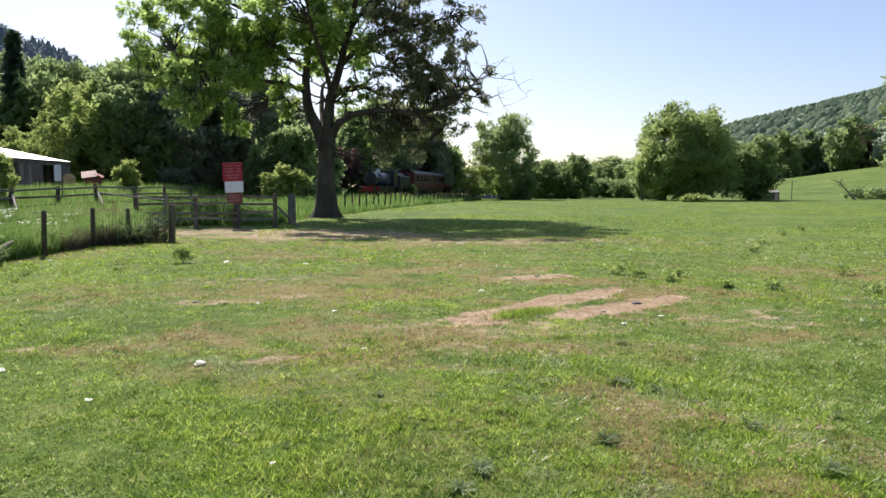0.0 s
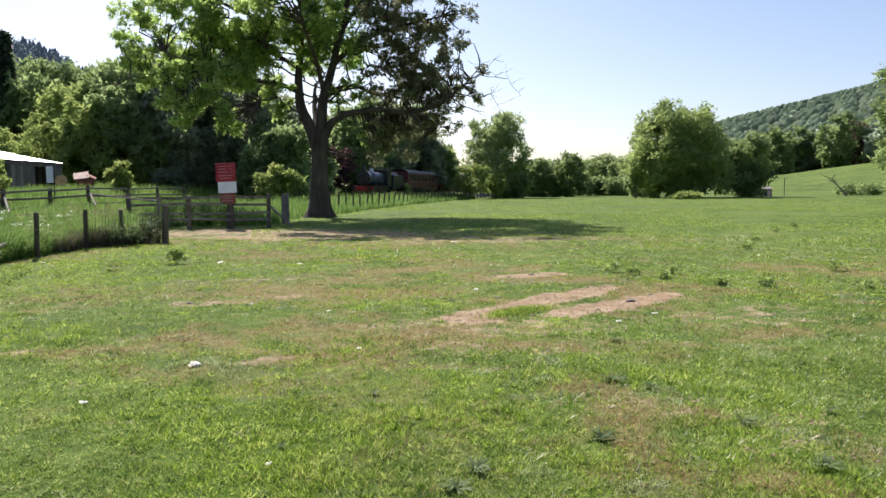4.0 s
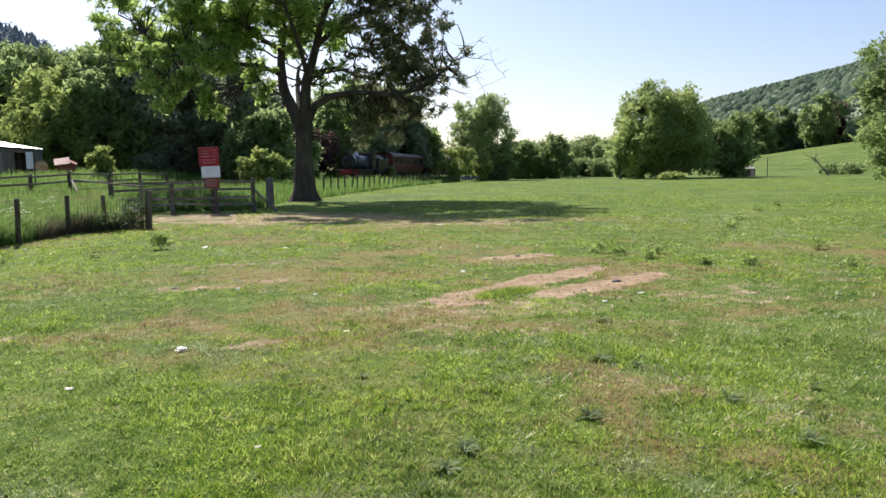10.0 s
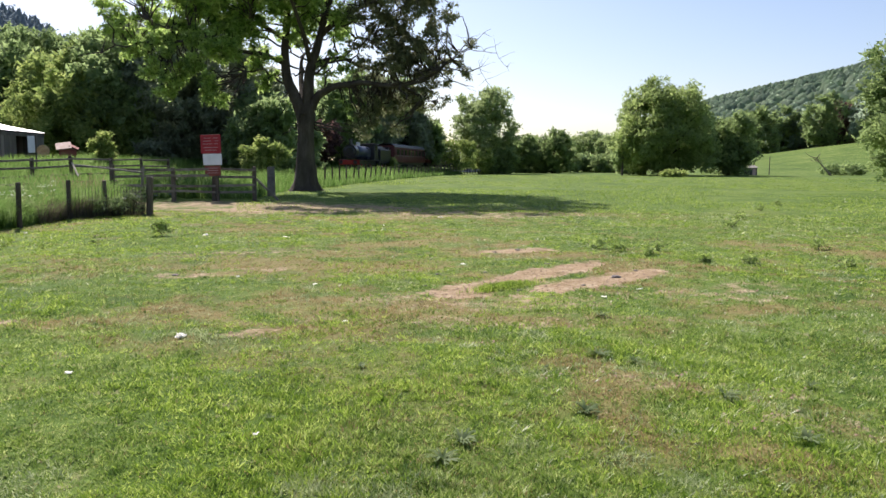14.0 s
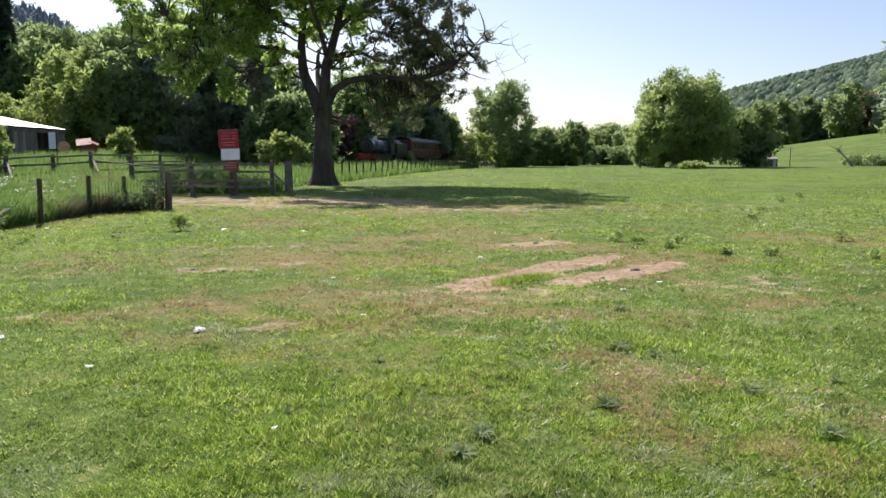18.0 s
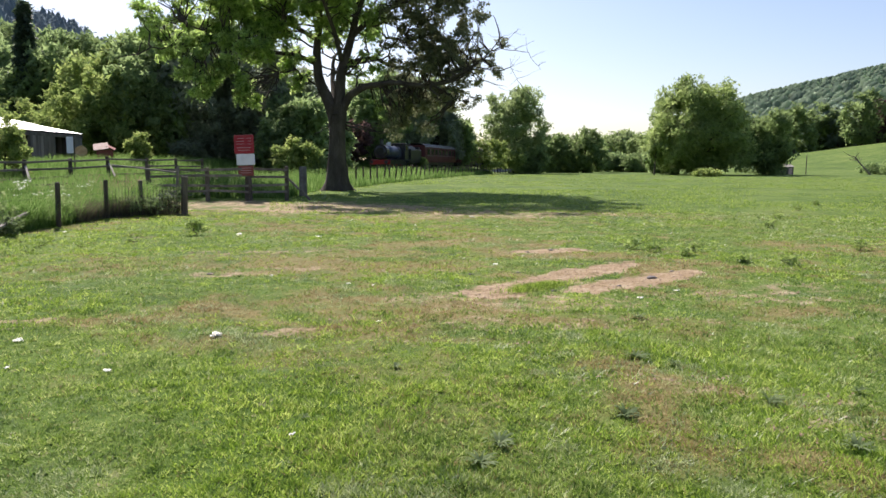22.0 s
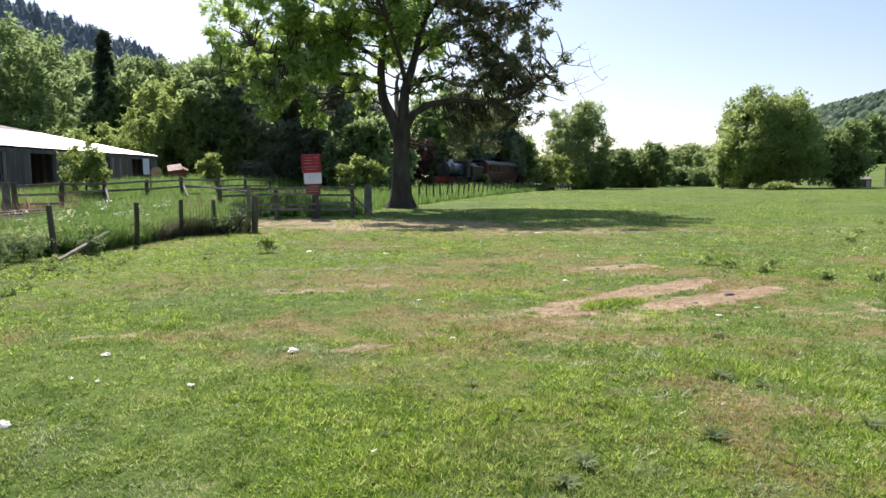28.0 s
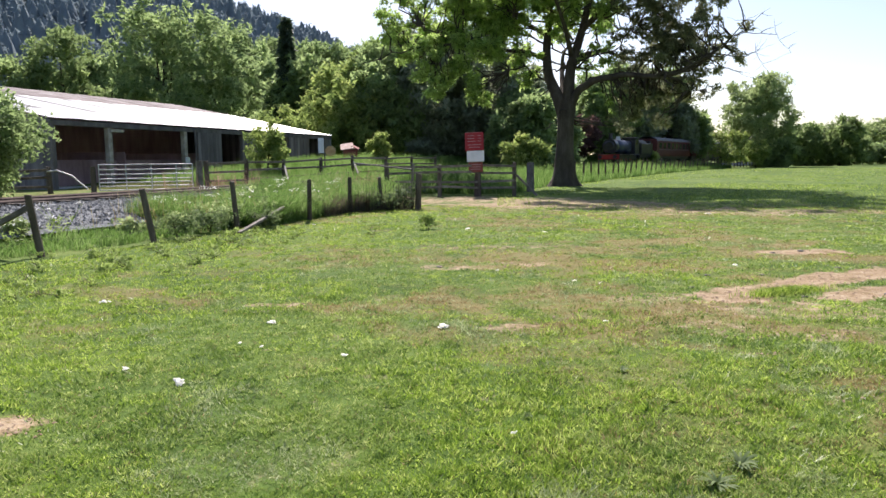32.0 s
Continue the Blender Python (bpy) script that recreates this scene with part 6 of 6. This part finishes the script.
def wheelset(th, y, r, name="wheel"):
    for s in (-0.72, 0.72):
        w = part(name, cyl(bmesh.new(), r, 0.13, pose(s, y, r, 0, 90, 0)), "black", th)
        part("hub", cyl(bmesh.new(), r * 0.25, 0.2, pose(s * 1.03, y, r, 0, 90, 0), 10), "bufferred", w)


def locomotive(y):
    th = thing("steam_locomotive", 0, 0, 0, "dark steam locomotive with red buffer beam pulling coaches", "locomotive")
    th.matrix_basis = on_track(y)
    part("frame", boxed((1.5, 9.6, 0.5), pose(0, 0, 0.95), 0.02), "black", th)
    part("running_plate", boxed((2.5, 9.6, 0.06), pose(0, 0, 1.3), 0.01), "black", th)
    bm = boxed((2.45, 0.12, 0.55), pose(0, -4.85, 1.02), 0.015)
    beam = part("buffer_beam", bm, "bufferred", th, "red buffer beam")
    for s in (-0.87, 0.87):
        part("buffer", cyl(cyl(bmesh.new(), 0.1, 0.5, pose(s, -5.15, 1.02, 90, 0, 0), 12), 0.22, 0.05, pose(s, -5.42, 1.02, 90, 0, 0), 16), "black", beam)
    part("boiler", cyl(bmesh.new(), 0.78, 5.2, pose(0, -1.2, 2.25, 90, 0, 0), 28), "blue", th, "dark blue boiler with a bright sheen", True)
    part("firebox", boxed((1.5, 1.8, 1.5), pose(0, 1.7, 2.2), 0.25), "blue", th)
    sb = part("smokebox", cyl(bmesh.new(), 0.84, 1.2, pose(0, -4.1, 2.25, 90, 0, 0), 28), "black", th)
    part("smokebox_door", cyl(bmesh.new(), 0.66, 0.14, pose(0, -4.75, 2.25, 90, 0, 0), 24, 0.5), "black", sb)
    part("chimney", cyl(cyl(bmesh.new(), 0.24, 0.75, pose(0, -4.1, 3.35), 18, 0.2), 0.3, 0.1, pose(0, -4.1, 3.72), 18), "black", th)
    part("dome", cyl(bmesh.new(), 0.32, 0.55, pose(0, -1.0, 3.2), 18, 0.22), "steel", th, "bright metal dome")
    part("cab", boxed((2.4, 1.9, 1.9), pose(0, 3.4, 2.3), 0.05), "black", th)
    part("cab_roof", boxed((2.6, 2.3, 0.1), pose(0, 3.4, 3.35), 0.04), "black", th)
    for s in (-1.21, 1.21):
        part("cab_window", boxed((0.03, 0.7, 0.55), pose(s, 3.2, 2.8)), "darkglass", th)
    for k in (-2.4, -0.4, 1.7):
        wheelset(th, k, 0.66)
    wheelset(th, -4.0, 0.42)
    tn = thing("coal_tender", 0, 0, 0, "black coal tender behind the locomotive", "tender")
    tn.matrix_basis = on_track(y + 8.0)
    part("tank", boxed((2.5, 5.6, 1.5), pose(0, 0, 2.0), 0.06), "black", tn)
    part("frame", boxed((2.3, 5.9, 0.35), pose(0, 0, 1.1), 0.02), "black", tn)
    bm = bmesh.new()
    geo = bmesh.ops.create_icosphere(bm, subdivisions=3, radius=1.0, matrix=pose(0, 0, 2.7) @ Matrix.Diagonal((1.0, 2.2, 0.55, 1)))
    for v in bm.verts:
        v.co += Vector((random.uniform(-.08, .08), random.uniform(-.08, .08), random.uniform(-.08, .08)))
    part("coal", bm, "stone", tn)
    for k in (-1.8, 0, 1.8):
        wheelset(tn, k, 0.55)


def coach():
    th = thing("railway_coach", 0, 0, 0, "dark crimson railway coach with a grey rounded roof", "railway coach", "coaches of the train")
    ln = 19.4
    part("body", boxed((2.7, ln, 2.15), pose(0, 0, 2.15), 0.04), "crimson", th)
    k = 13
    a = np.linspace(0, math.pi, k)
    ring = np.stack([1.37 * np.cos(a), np.zeros(k), 3.2 + 0.55 * np.sin(a)], 1)
    v = np.concatenate([ring + np.array([0, s, 0]) for s in (-ln / 2 - 0.05, ln / 2 + 0.05)])
    f = [[i, i + 1, k + i + 1, k + i] for i in range(k - 1)]
    part("roof", mesh_np("roof", v, f, "coachroof"), "coachroof", th, "", True)
    part("roof_end", boxed((2.5, ln - 0.02, 0.3), pose(0, 0, 3.3), 0.02), "crimson", th)
    part("underframe", boxed((2.3, ln - 0.6, 0.35), pose(0, 0, 0.92), 0.02), "black", th)
    part("battery_box", boxed((2.2, 3.0, 0.5), pose(0, 0.5, 0.6), 0.02), "black", th)
    part("gangway", boxed((1.1, 0.5, 2.1), pose(0, -ln / 2 - 0.25, 2.1), 0.03), "black", th)
    for s in (-1.36, 1.36):
        for i in range(8):
            y = -ln / 2 + 1.9 + i * 2.22
            w = part("window", boxed((0.03, 1.35, 0.8), pose(s, y, 2.55), 0.01), "darkglass", th)
            part("window_frame", boxed((0.045, 1.45, 0.05), pose(s, y, 2.98)), "crimson", w)
        for y in (-ln / 2 + 0.7, ln / 2 - 0.7):
            part("door", boxed((0.035, 0.7, 1.95), pose(s, y, 2.1), 0.01), "crimson", th)
        part("waist_line", boxed((0.02, ln, 0.06), pose(s, 0, 2.0)), "coachroof", th)
    for b in (-6.6, 6.6):
        part("bogie", boxed((2.0, 3.3, 0.3), pose(0, b, 0.55), 0.02), "black", th)
        for q in (-1.2, 1.2):
            wheelset(th, b + q, 0.46)
    return th


LOCO_Y = 93.0
locomotive(LOCO_Y)
_first = coach()
_first.matrix_basis = on_track(LOCO_Y + 22.4)
for _k in (1, 2):
    copy_thing(_first, on_track(LOCO_Y + 22.4 + 20.2 * _k))
